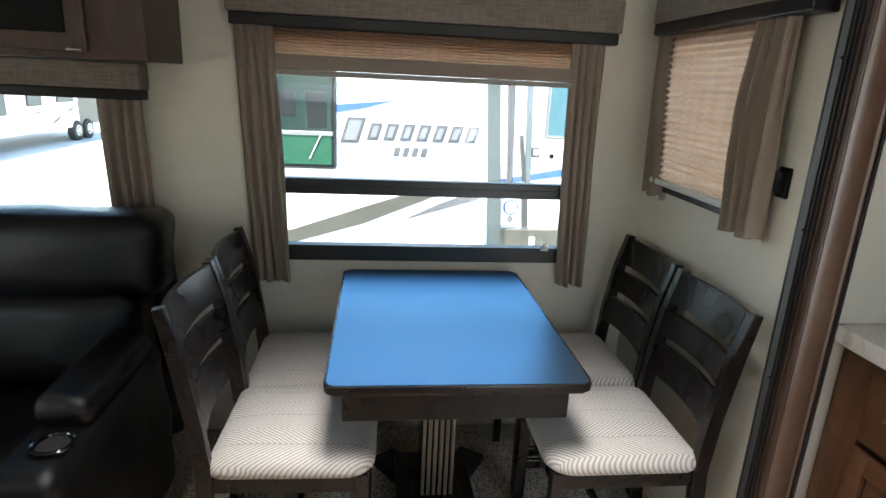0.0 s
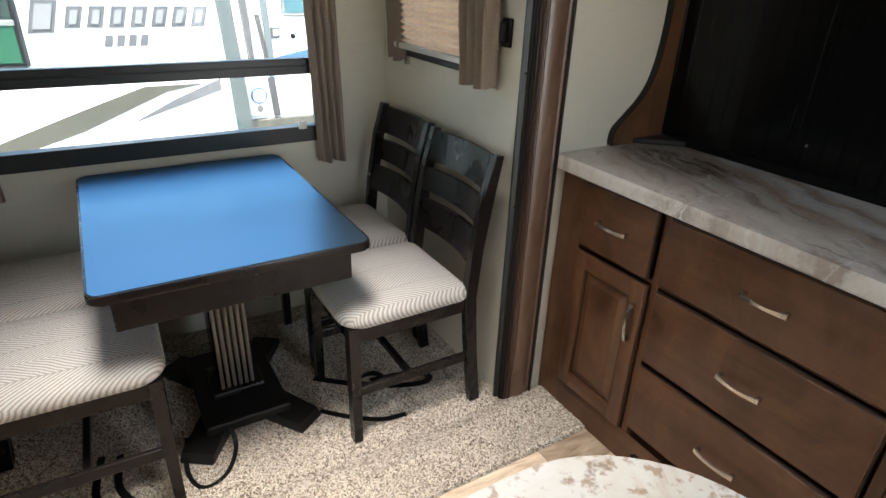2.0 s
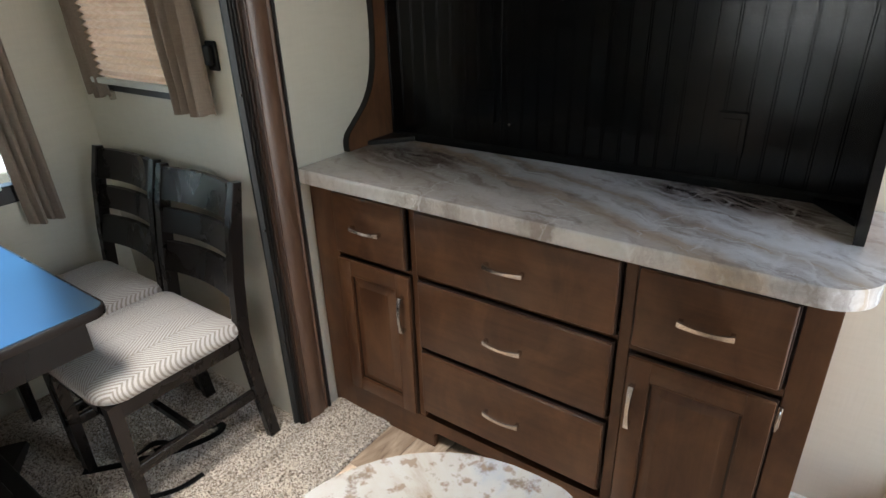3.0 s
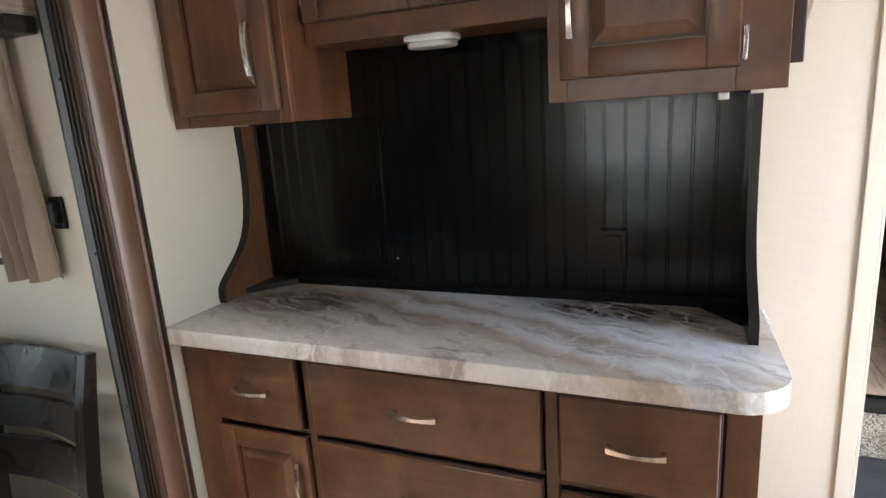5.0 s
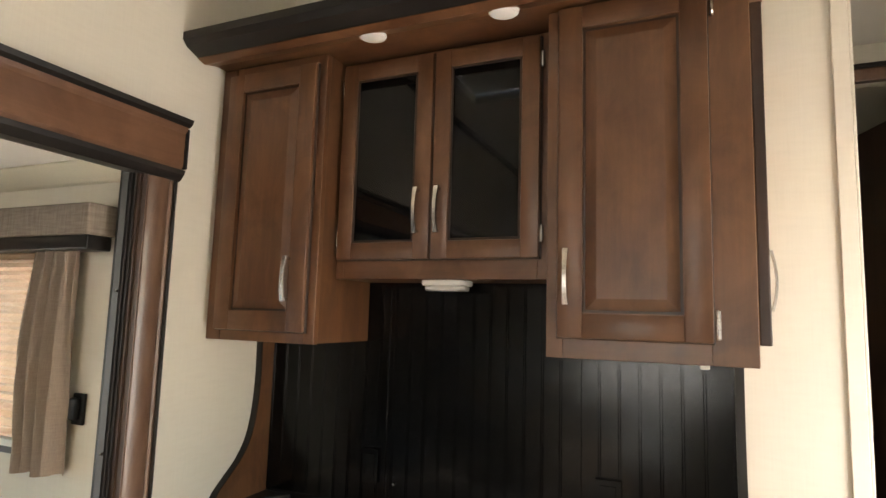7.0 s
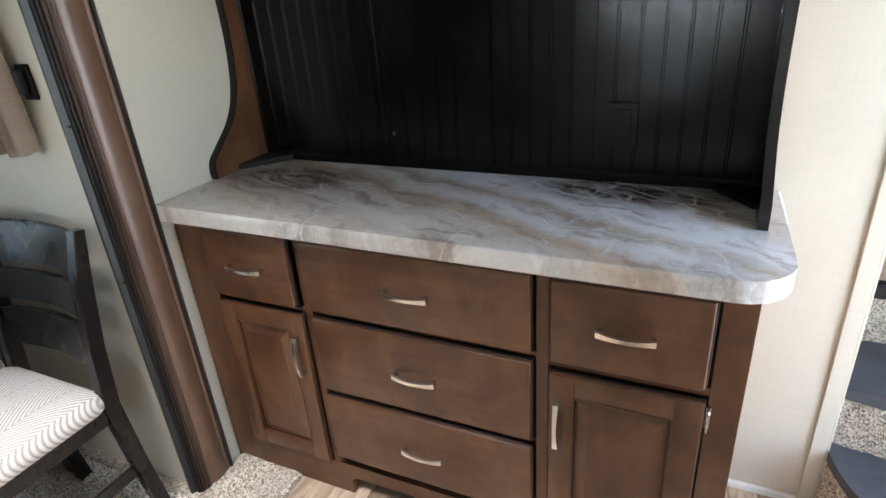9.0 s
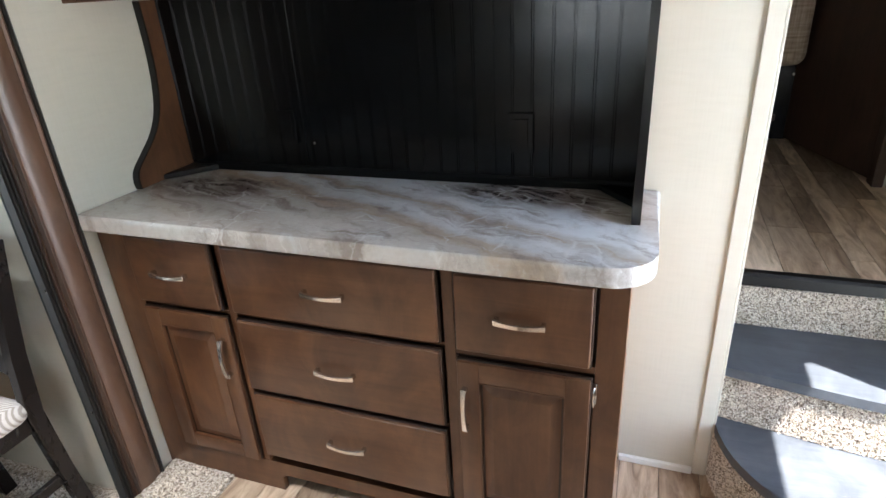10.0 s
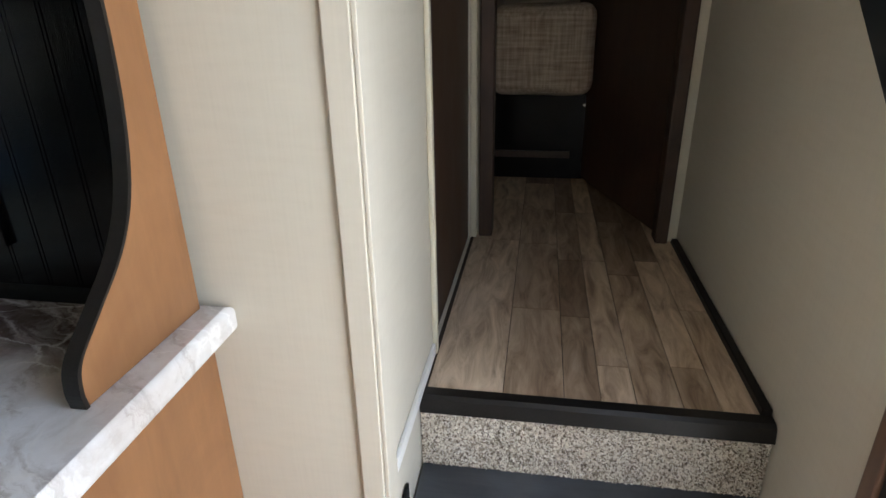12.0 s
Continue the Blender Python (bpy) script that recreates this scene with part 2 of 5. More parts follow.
def fabric_leaf():
    """Pale upholstery with a woven branching zigzag."""
    m, n, l, p = material("leaf_pattern_upholstery")
    v = mapped(n, l)
    warp = add(n, l, "TexNoise", {"Vector": v, "Scale": 7.0, "Detail": 2.0}).outputs["Fac"]
    x = add(n, l, "SeparateXYZ", {"Vector": v})
    wob = add(n, l, "Math", {0: warp, 1: 0.018}, op="MULTIPLY").outputs[0]
    px = add(n, l, "Math", {0: x.outputs["Y"], 1: wob}, op="ADD").outputs[0]
    tri = add(n, l, "Math", {0: px, 1: 0.066}, op="PINGPONG").outputs[0]
    drop = add(n, l, "Math", {0: x.outputs["Z"], 1: 0.5}, op="MULTIPLY").outputs[0]
    wrap = add(n, l, "Math", {0: x.outputs["X"], 1: drop}, op="SUBTRACT").outputs[0]
    py = add(n, l, "Math", {0: wrap, 1: wob}, op="ADD").outputs[0]
    slope = add(n, l, "Math", {0: tri, 1: 1.5}, op="MULTIPLY").outputs[0]
    s = add(n, l, "Math", {0: py, 1: slope}, op="ADD").outputs[0]
    k = add(n, l, "Math", {0: s, 1: 0.0078}, op="PINGPONG").outputs[0]
    band = add(n, l, "MapRange", {"Value": k, "From Min": 0.0022, "From Max": 0.0046}).outputs[0]
    spine = add(n, l, "MapRange", {"Value": tri, "From Min": 0.0, "From Max": 0.003}).outputs[0]
    band = add(n, l, "Math", {0: band, 1: spine}, op="MULTIPLY").outputs[0]
    weave = add(n, l, "TexNoise", {"Vector": v, "Scale": 420.0, "Detail": 2.0}).outputs["Fac"]
    lo = ramp(n, l, weave, [(0.3, (0.275, 0.238, 0.205)), (0.7, (0.36, 0.315, 0.275))])
    hi = ramp(n, l, weave, [(0.3, (0.50, 0.465, 0.43)), (0.7, (0.62, 0.58, 0.54))])
    l.new(mix(n, l, band, lo, hi), p.inputs["Base Color"])
    p.inputs["Roughness"].default_value = 0.9
    p.inputs["Sheen Weight"].default_value = 0.15
    h = add(n, l, "Math", {0: band, 1: weave}, op="ADD").outputs[0]
    bump(n, l, p, h, 0.35, 0.0015)
    return m


def cloth(name, dark, light, weave=300.0, through_light=0.0):
    m, n, l, p = material(name)
    a = add(n, l, "TexNoise", {"Vector": mapped(n, l, (1, 1, 0.08)), "Scale": weave, "Detail": 3.0}).outputs["Fac"]
    b = add(n, l, "TexNoise", {"Vector": mapped(n, l, (0.08, 0.08, 1)), "Scale": weave, "Detail": 3.0}).outputs["Fac"]
    s = add(n, l, "Math", {0: a, 1: b}, op="ADD").outputs[0]
    h = add(n, l, "Math", {0: s, 1: 0.5}, op="MULTIPLY").outputs[0]
    c = ramp(n, l, h, [(0.36, dark), (0.62, light)])
    l.new(c, p.inputs["Base Color"])
    p.inputs["Roughness"].default_value = 0.92
    bump(n, l, p, h, 0.35, 0.001)
    if through_light:
        t = add(n, l, "BsdfTranslucent", {"Color": c})
        ms = add(n, l, "MixShader", {0: through_light, 1: p.outputs[0], 2: t.outputs[0]})
        l.new(ms.outputs[0], n["Material Output"].inputs["Surface"])
    return m


def leather():
    m, n, l, p = material("black_leather")
    v = mapped(n, l)
    cell = add(n, l, "TexVoronoi", {"Vector": v, "Scale": 330.0}).outputs["Distance"]
    crease = add(n, l, "TexNoise", {"Vector": v, "Scale": 9.0, "Detail": 5.0, "Distortion": 1.0}).outputs["Fac"]
    l.new(ramp(n, l, crease, [(0.3, (0.003, 0.003, 0.0035)), (0.7, (0.007, 0.0068, 0.007))]), p.inputs["Base Color"])
    p.inputs["Roughness"].default_value = 0.27
    h = add(n, l, "Math", {0: cell, 1: add(n, l, "Math", {0: crease, 1: 5.0}, op="MULTIPLY").outputs[0]}, op="ADD").outputs[0]
    bump(n, l, p, h, 0.3, 0.004)
    return m


def vinyl_plank():
    m, n, l, p = material("weathered_oak_vinyl")
    info = n.new("ShaderNodeObjectInfo")
    v = mapped(n, l, (2.2, 10, 10), per_object=7.0)
    g = add(n, l, "TexNoise", {"Vector": v, "Scale": 2.4, "Detail": 8.0, "Roughness": 0.65, "Distortion": 0.9}).outputs["Fac"]
    c = ramp(n, l, g, [(0.30, (0.17, 0.118, 0.083)), (0.45, (0.36, 0.280, 0.212)), (0.58, (0.49, 0.40, 0.315)), (0.72, (0.60, 0.515, 0.43))])
    tone = ramp(n, l, info.outputs["Random"], [(0.0, (0.58, 0.50, 0.43)), (0.35, (0.98, 0.90, 0.81)), (0.65, (1.18, 1.11, 1.02)), (1.0, (1.55, 1.46, 1.34))])
    l.new(mix(n, l, 1.0, c, tone, "MULTIPLY"), p.inputs["Base Color"])
    p.inputs["Roughness"].default_value = 0.42
    bump(n, l, p, g, 0.15, 0.0008)
    return m


def glass(name, tint=(1, 1, 1)):
    m, n, l, p = material(name)
    gl = add(n, l, "BsdfGlossy", {"Roughness": 0.0})
    tr = add(n, l, "BsdfTransparent", {"Color": (*tint, 1)})
    fr = add(n, l, "Fresnel", {"IOR": 1.33})
    ms = add(n, l, "MixShader", {0: fr.outputs[0], 1: tr.outputs[0], 2: gl.outputs[0]})
    l.new(ms.outputs[0], n["Material Output"].inputs["Surface"])
    return m


WALL = wallpaper()
CEILING = plain("white_ceiling_panel", (0.78, 0.76, 0.70), 0.7, grain=0.04, bumpy=0.05)
COVE = plain("cream_cove_trim", (0.62, 0.57, 0.44), 0.5, grain=0.05)
WOOD = wood("brown_glazed_maple", (0.050, 0.0185, 0.0080), (0.165, 0.074, 0.0325), 0.36, contrast=0.6)
WOOD_Y = wood("brown_glazed_maple_crosswise", (0.050, 0.0185, 0.0080), (0.165, 0.074, 0.0325), 0.36, axis="Y", contrast=0.6)
GLAZE = wood("dark_glaze_edge", (0.014, 0.008, 0.006), (0.05, 0.022, 0.012), 0.4)
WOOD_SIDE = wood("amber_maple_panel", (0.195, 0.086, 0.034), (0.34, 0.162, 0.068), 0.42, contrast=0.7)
TRIM_WOOD = wood("taupe_stained_trim", (0.080, 0.040, 0.024), (0.165, 0.092, 0.058), 0.36, axis="Z", coat=0.2)
TRIM_WOOD_X = wood("taupe_stained_trim_crosswise", (0.085, 0.038, 0.020), (0.17, 0.085, 0.048), 0.34, axis="X", coat=0.2)
LEATHER = leather()
BLACK_PLASTIC = plain("black_plastic", (0.006, 0.006, 0.006), 0.42, grain=0.2)
BLACK_MATT = plain("matt_black_paint", (0.004, 0.004, 0.004), 0.6, grain=0.2)
CHARCOAL = plain("charcoal_plastic", (0.020, 0.025, 0.031), 0.4, grain=0.15)
GLOSS_BLACK = plain("glossy_black_plastic", (0.005, 0.005, 0.005), 0.12, grain=0.1)
BLACK_WOOD = wood("black_brushed_wood", (0.0022, 0.0022, 0.0022), (0.004, 0.004, 0.004), 0.17)
BLACK_TRIM = plain("black_rubbed_trim", (0.013, 0.011, 0.010), 0.38, grain=0.3)
ESPRESSO = wood("espresso_chair_wood", (0.0065, 0.005, 0.0045), (0.016, 0.012, 0.0105), 0.27)
TABLE_TOP = wood("black_tabletop_sky_tint", (0.006, 0.005, 0.005), (0.014, 0.011, 0.010), 0.32, axis="Y")
FLUTE = plain("taupe_fluted_metal", (0.20, 0.165, 0.135), 0.4, metal=0.3)
for dull, level in ((BLACK_PLASTIC, 0.2), (BLACK_WOOD, 0.24), (WOOD, 0.5), (WOOD_Y, 0.5), (BLACK_TRIM, 0.3), (BLACK_MATT, 0.08), (ESPRESSO, 0.35), (LEATHER, 0.4)):
    dull.node_tree.nodes["Principled BSDF"].inputs["Specular IOR Level"].default_value = level
# the sky's blue reflection is put into the specular tint and raised IOR
tinted_lacquer = TABLE_TOP.node_tree.nodes["Principled BSDF"]
tinted_lacquer.inputs["IOR"].default_value, tinted_lacquer.inputs["Specular IOR Level"].default_value = 2.4, 1.0
tinted_lacquer.inputs["Specular Tint"].default_value, tinted_lacquer.inputs["Coat Weight"].default_value = (0.36, 0.70, 1.0, 1.0), 0.0
MARBLE, GRANITE, CARPET, SEAT_FABRIC, YARN = marble(), granite(), carpet(), fabric_leaf(), yarn()
CURTAIN = cloth("taupe_curtain", (0.235, 0.180, 0.140), (0.285, 0.222, 0.174), 520.0, 0.12)
VALANCE = cloth("tweed_valance", (0.14, 0.113, 0.090), (0.225, 0.187, 0.150), 190.0)
SHADE = cloth("tan_pleated_shade", (0.55, 0.37, 0.255), (0.66, 0.475, 0.35), 40.0, 0.6)
SHADE_LOW = cloth("grey_brown_shade", (0.25, 0.195, 0.155), (0.29, 0.228, 0.182), 400.0, 0.1)
BEDSPREAD = cloth("beige_woven_bedspread", (0.28, 0.21, 0.155), (0.55, 0.45, 0.36), 90.0)
PLANK = vinyl_plank()
NICKEL = plain("brushed_nickel", (0.62, 0.59, 0.55), 0.26, metal=1.0, grain=0.08)
JAMB_GREY = plain("grey_painted_jamb", (0.17, 0.178, 0.178), 0.5, grain=0.1)
ALUMINIUM = plain("grey_aluminium", (0.42, 0.42, 0.41), 0.38, metal=0.8, grain=0.1)
BLACK_FRAME = plain("black_window_frame", (0.008, 0.009, 0.011), 0.35, grain=0.2)
WHITE_PLASTIC = plain("white_plastic", (0.80, 0.79, 0.76), 0.4, grain=0.04)
GREY_RAIL = plain("pale_grey_rail", (0.55, 0.54, 0.50), 0.4, grain=0.06)
TAUPE_RAIL = plain("taupe_shade_rail", (0.27, 0.235, 0.20), 0.45, grain=0.06)
STEP_BOARD = wood("charcoal_step_board", (0.038, 0.043, 0.052), (0.095, 0.103, 0.117), 0.42, axis="Y")
DARK_DOOR = wood("dark_walnut_door", (0.030, 0.015, 0.009), (0.080, 0.042, 0.026), 0.45)
JOINT = plain("dark_floor_joint", (0.06, 0.045, 0.035), 0.8)
CLEAR, SMOKED = glass("clear_window_glass", (0.94, 0.97, 0.96)), plain("smoked_cabinet_glass", (0.004, 0.004, 0.004), 0.05, grain=0.1)
SMOKED.node_tree.nodes["Principled BSDF"].inputs["Specular IOR Level"].default_value = 0.22
GELCOAT = plain("white_gelcoat", (0.80, 0.81, 0.82), 0.3, grain=0.03)
PALE_DECAL = plain("pale_grey_decal", (0.21, 0.21, 0.215), 0.4)
GREY_DECAL = plain("grey_decal", (0.10, 0.10, 0.105), 0.4)
TAN_DECAL_AND_SHADE = plain("olive_grey_decal_and_shade", (0.075, 0.072, 0.058), 0.4)
BLUE_DECAL = plain("blue_decal", (0.06, 0.13, 0.36), 0.4)
DARK_GLASS = plain("tinted_vehicle_glass", (0.025, 0.042, 0.036), 0.06)
GREEN_GLASS = plain("green_tinted_glass", (0.018, 0.085, 0.048), 0.08)
GRAVEL = plain("pale_concrete_ground", (0.46, 0.45, 0.42), 0.9, grain=0.2, scale=6.0, bumpy=0.3)
TYRE = plain("black_tyre", (0.02, 0.02, 0.02), 0.8)
EXTERIOR = plain("cream_exterior_skin", (0.7, 0.69, 0.66), 0.5, grain=0.05)

# ---- building helpers ----
def mesh_of(bm, name, mat, smooth=False):
    me = bpy.data.meshes.new(name)
    bmesh.ops.recalc_face_normals(bm, faces=bm.faces[:])
    bm.to_mesh(me)
    bm.free()
    for m in mat if isinstance(mat, (list, tuple)) else [mat]:
        me.materials.append(m)
    if smooth:
        for f in me.polygons:
            f.use_smooth = True
        me.set_sharp_from_angle(angle=radians(38))
    return me


def part(name, bm, mat, parent=None, label="", smooth=False):
    ob = new(name, mesh_of(bm, name, mat, smooth))
    ob.parent = parent
    return tagged(ob, label)


def thing(name, label, category, group="", at=(0, 0, 0), turn=0):
    """An empty at the base of a thing, under which its parts go."""
    ob = new(name)
    ob.empty_display_size = 0.05
    ob.matrix_basis = pose(*at, 0, 0, turn)
    return tagged(ob, label, category, group)


def structure(name, bm, mat, label, category, smooth=False):
    return tagged(part(name, bm, mat, None, "", smooth), label, category, kind="structure")


def slab(x0, x1, y0, y1, z0, z1, bevel=0.0, segments=2, into=None):
    """A box with rounded edges."""
    bm = bmesh.new()
    bmesh.ops.create_cube(bm, size=1.0, matrix=Matrix.Translation(((x0 + x1) / 2, (y0 + y1) / 2, (z0 + z1) / 2)) @ Matrix.Diagonal((x1 - x0, y1 - y0, z1 - z0, 1)))
    if bevel:
        bmesh.ops.bevel(bm, geom=bm.edges[:], offset=bevel, segments=segments, profile=0.5, affect="EDGES")
    return poured(bm, into)


def poured(bm, into):
    if into is None:
        return bm
    me = bpy.data.meshes.new("tmp")
    bm.to_mesh(me)
    bm.free()
    into.from_mesh(me)
    bpy.data.meshes.remove(me)
    return into


def prism(outline, z0, z1, frame_matrix=None, bevel=0.0, segments=2, into=None):
    """A flat outline pulled up from z0 to z1, then laid by a matrix."""
    bm = bmesh.new()
    lo = [bm.verts.new((x, y, z0)) for x, y in outline]
    hi = [bm.verts.new((x, y, z1)) for x, y in outline]
    bm.faces.new(lo[::-1])
    bm.faces.new(hi)
    n = len(outline)
    for i in range(n):
        bm.faces.new((lo[i], lo[(i + 1) % n], hi[(i + 1) % n], hi[i]))
    if bevel:
        rim = [e for e in bm.edges if abs(e.verts[0].co.z - e.verts[1].co.z) < 1e-6]
        bmesh.ops.bevel(bm, geom=rim, offset=bevel, segments=segments, profile=0.5, affect="EDGES")
    if frame_matrix is not None:
        bmesh.ops.transform(bm, matrix=frame_matrix, verts=bm.verts[:])
    return poured(bm, into)


ALONG_X = Matrix(((0, 0, 1, 0), (1, 0, 0, 0), (0, 1, 0, 0), (0, 0, 0, 1)))   # outline (y, z), pulled along x
ALONG_Y = Matrix(((1, 0, 0, 0), (0, 0, 1, 0), (0, 1, 0, 0), (0, 0, 0, 1)))   # outline (x, z), pulled along y


def tube(points, radius, sides=8, into=None, flat=1.0):
    """A round or flattened rod along a line of points."""
    bm = bmesh.new()
    pts = [Vector(p) for p in points]
    rings = []
    for i, p in enumerate(pts):
        d = (pts[min(i + 1, len(pts) - 1)] - pts[max(i - 1, 0)]).normalized()
        side = d.cross(Vector((0, 0, 1)))
        side = side.normalized() if side.length > 1e-3 else Vector((1, 0, 0))
        up = side.cross(d).normalized()
        rings.append([bm.verts.new(p + side * radius * math.cos(a) + up * radius * flat * math.sin(a)) for a in (2 * math.pi * k / sides for k in range(sides))])
    for a, b in zip(rings, rings[1:]):
        for k in range(sides):
            bm.faces.new((a[k], a[(k + 1) % sides], b[(k + 1) % sides], b[k]))
    bm.faces.new(rings[0][::-1])
    bm.faces.new(rings[-1])
    return poured(bm, into)


def disc(radius, z0, z1, centre=(0, 0), sides=24, bevel=0.0, matrix=None, into=None):
    ring = [(centre[0] + radius * math.cos(2 * math.pi * k / sides), centre[1] + radius * math.sin(2 * math.pi * k / sides)) for k in range(sides)]
    return prism(ring, z0, z1, matrix, bevel, 2, into)


def smooth_line(points, n=8):
    """A rounded line through points."""
    pts = [Vector(p) for p in points]
    pts = [2 * pts[0] - pts[1]] + pts + [2 * pts[-1] - pts[-2]]
    out = []
    for i in range(1, len(pts) - 2):
        a, b, c, d = pts[i - 1 : i + 3]
        for k in range(n):
            t = k / n
            out.append(0.5 * (2 * b + (c - a) * t + (2 * a - 5 * b + 4 * c - d) * t * t + (3 * b - a - 3 * c + d) * t ** 3))
    return out + [pts[-2]]


def pierced(axis, p0, p1, a0, a1, z0, z1, holes=()):
    """A wall of thickness p0..p1 across an axis, spanning a0..a1 and z0..z1, with openings (a0, a1, z0, z1)."""
    bm = bmesh.new()
    us = sorted({a0, a1, *(h[0] for h in holes), *(h[1] for h in holes)})
    ws = sorted({z0, z1, *(h[2] for h in holes), *(h[3] for h in holes)})
    us, ws = [u for u in us if a0 <= u <= a1], [w for w in ws if z0 <= w <= z1]

    def solid(i, j):
        if not (0 <= i < len(us) - 1 and 0 <= j < len(ws) - 1):
            return False
        u, w = (us[i] + us[i + 1]) / 2, (ws[j] + ws[j + 1]) / 2
        return not any(h[0] < u < h[1] and h[2] < w < h[3] for h in holes)

    def v(p, u, w):
        return bm.verts.new((p, u, w) if axis == "x" else (u, p, w))

    def quad(*corners):
        bm.faces.new([v(*c) for c in corners])

    for i in range(len(us) - 1):
        for j in range(len(ws) - 1):
            if not solid(i, j):
                continue
            u, U, w, W = us[i], us[i + 1], ws[j], ws[j + 1]
            for p in (p0, p1):
                quad((p, u, w), (p, U, w), (p, U, W), (p, u, W))
            if not solid(i - 1, j):
                quad((p0, u, w), (p1, u, w), (p1, u, W), (p0, u, W))
            if not solid(i + 1, j):
                quad((p0, U, w), (p1, U, w), (p1, U, W), (p0, U, W))
            if not solid(i, j - 1):
                quad((p0, u, w), (p1, u, w), (p1, U, w), (p0, U, w))
            if not solid(i, j + 1):
                quad((p0, u, W), (p1, u, W), (p1, U, W), (p0, U, W))
    bmesh.ops.remove_doubles(bm, verts=bm.verts[:], dist=1e-5)
    return bm


def rounded(x0, x1, y0, y1, r, n=6):
    """The outline of a rectangle with rounded corners; r may be one radius or four (from x1,y1 round to x1,y0)."""
    rs = r if isinstance(r, (list, tuple)) else (r,) * 4
    out = []
    for (cx, cy, a), q in zip(((x1, y1, 0), (x0, y1, 90), (x0, y0, 180), (x1, y0, 270)), rs):
        sx, sy = (-1 if cx == x1 else 1), (-1 if cy == y1 else 1)
        if q <= 0:
            out.append((cx, cy))
            continue
        for k in range(n + 1):
            t = radians(a + 90 * k / n)
            out.append((cx + sx * q + q * math.cos(t), cy + sy * q + q * math.sin(t)))
    return out


# ---- the setting ----
CEIL, SLIDE_CEIL, HALL = 2.70, 1.895, 0.565
WIN_N = (-0.185, 0.990, 0.765, 1.60)
WIN_L = (-2.95, -0.72, 0.78, 1.42)
WIN_E = (2.14, 2.70, 1.10, 1.65)

structure("wall_north", pierced("y", 2.83, 2.88, -3.10, 1.322, -0.05, 1.97, [WIN_N, WIN_L]), WALL, "cream linen wall behind the dining table with two windows", "wall")
structure("wall_slide_east", pierced("x", 1.272, 1.322, 1.88, 2.83, -0.05, 1.97, [WIN_E]), WALL, "cream linen end wall of the dining slide-out", "wall")
structure("wall_slide_west", pierced("x", -3.15, -3.10, 1.88, 2.88, -0.05, 1.97), WALL, "cream linen far end wall of the slide-out", "wall")
structure("ceiling_slide", slab(-3.15, 1.322, 1.86, 2.88, SLIDE_CEIL, SLIDE_CEIL + 0.05), CEILING, "low white ceiling of the dining slide-out", "ceiling")
structure("wall_main", pierced("y", 1.862, 1.895, -3.20, 1.90, 0, CEIL, [(-3.10, 1.272, 0, 1.90)]), WALL, "cream linen side wall around the slide-out opening", "wall")
structure("wall_east", pierced("x", 1.850, 1.900, 0.24, 1.862, 0, CEIL), WALL, "cream linen partition behind the hutch", "wall")
structure("wall_hall_north", pierced("y", 0.178, 0.240, 1.850, 4.60, 0, CEIL, [(2.30, 3.02, HALL, 2.50)]), WALL, "pale hall wall beside the steps with a dark door", "wall")
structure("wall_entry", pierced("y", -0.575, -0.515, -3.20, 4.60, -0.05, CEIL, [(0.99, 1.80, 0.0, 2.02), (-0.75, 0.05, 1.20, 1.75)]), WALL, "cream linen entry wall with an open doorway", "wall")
structure("wall_west", pierced("x", -3.25, -3.20, -0.575, 1.895, 0, CEIL, [(0.32, 1.62, 0.72, 1.72)]), WALL, "plain cream wall with an added, unseen window closing the living end", "wall")
structure("wall_bedroom", pierced("x", 4.55, 4.60, -0.515, 0.178, 0, CEIL), WALL, "plain wall closing the bedroom", "wall")
structure("wall_bath", pierced("y", 0.80, 0.84, 1.90, 4.60, 0, CEIL), WALL, "plain wall closing the bathroom", "wall")
structure("ceiling", pierced("y", -CEIL - 0.05, -CEIL, -3.25, 4.60, -0.575, 1.895, [(0.05, 0.65, 1.05, 1.65)]), CEILING, "white ceiling panel with an opening added for the fill lamp", "ceiling")
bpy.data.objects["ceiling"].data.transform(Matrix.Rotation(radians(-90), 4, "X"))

# floors under the pieces
structure("floor", slab(-3.2, 1.90, -0.575, 1.862, -0.06, -0.006), JOINT, "grey-brown vinyl plank floor of the kitchen", "floor")
structure("floor_hall", slab(2.130, 4.60, -0.515, 0.80, HALL - 0.05, HALL - 0.006), JOINT, "grey-brown vinyl plank floor of the raised hall", "floor")


def rug(name, x0, x1, y0, y1, z, label, step=0.02):
    """Carpet with a soft uneven pile."""
    bm = bmesh.new()
    nx, ny = int((x1 - x0) / step), int((y1 - y0) / step)
    rows = []
    for j in range(ny + 1):
        row = []
        for i in range(nx + 1):
            x, y = x0 + (x1 - x0) * i / nx, y0 + (y1 - y0) * j / ny
            h = 0.003 * noise.noise((x * 7, y * 7, 2.0)) + 0.003 * noise.noise((x * 60, y * 60, 5.0))
            h += 0.006 * math.exp(-(((y - 1.83) / 0.012) ** 2)) - 0.004 * math.exp(-(((y - 1.74) / 0.01) ** 2))
            row.append(bm.verts.new((x, y, z + (h if 0 < i < nx and 0 < j < ny else -0.012))))
        rows.append(row)
    for a, b in zip(rows, rows[1:]):
        for i in range(nx):
            bm.faces.new((a[i], a[i + 1], b[i + 1], b[i]))
    return structure(name, bm, CARPET, label, "carpet", smooth=True)


rug("floor_carpet", -3.1, 1.85, 1.60, 1.862, 0.010, "speckled beige carpet border beside the vinyl floor")
rug("floor_slide", -3.1, 1.272, 1.863, 2.83, 0.010, "speckled beige carpet under the dining table")
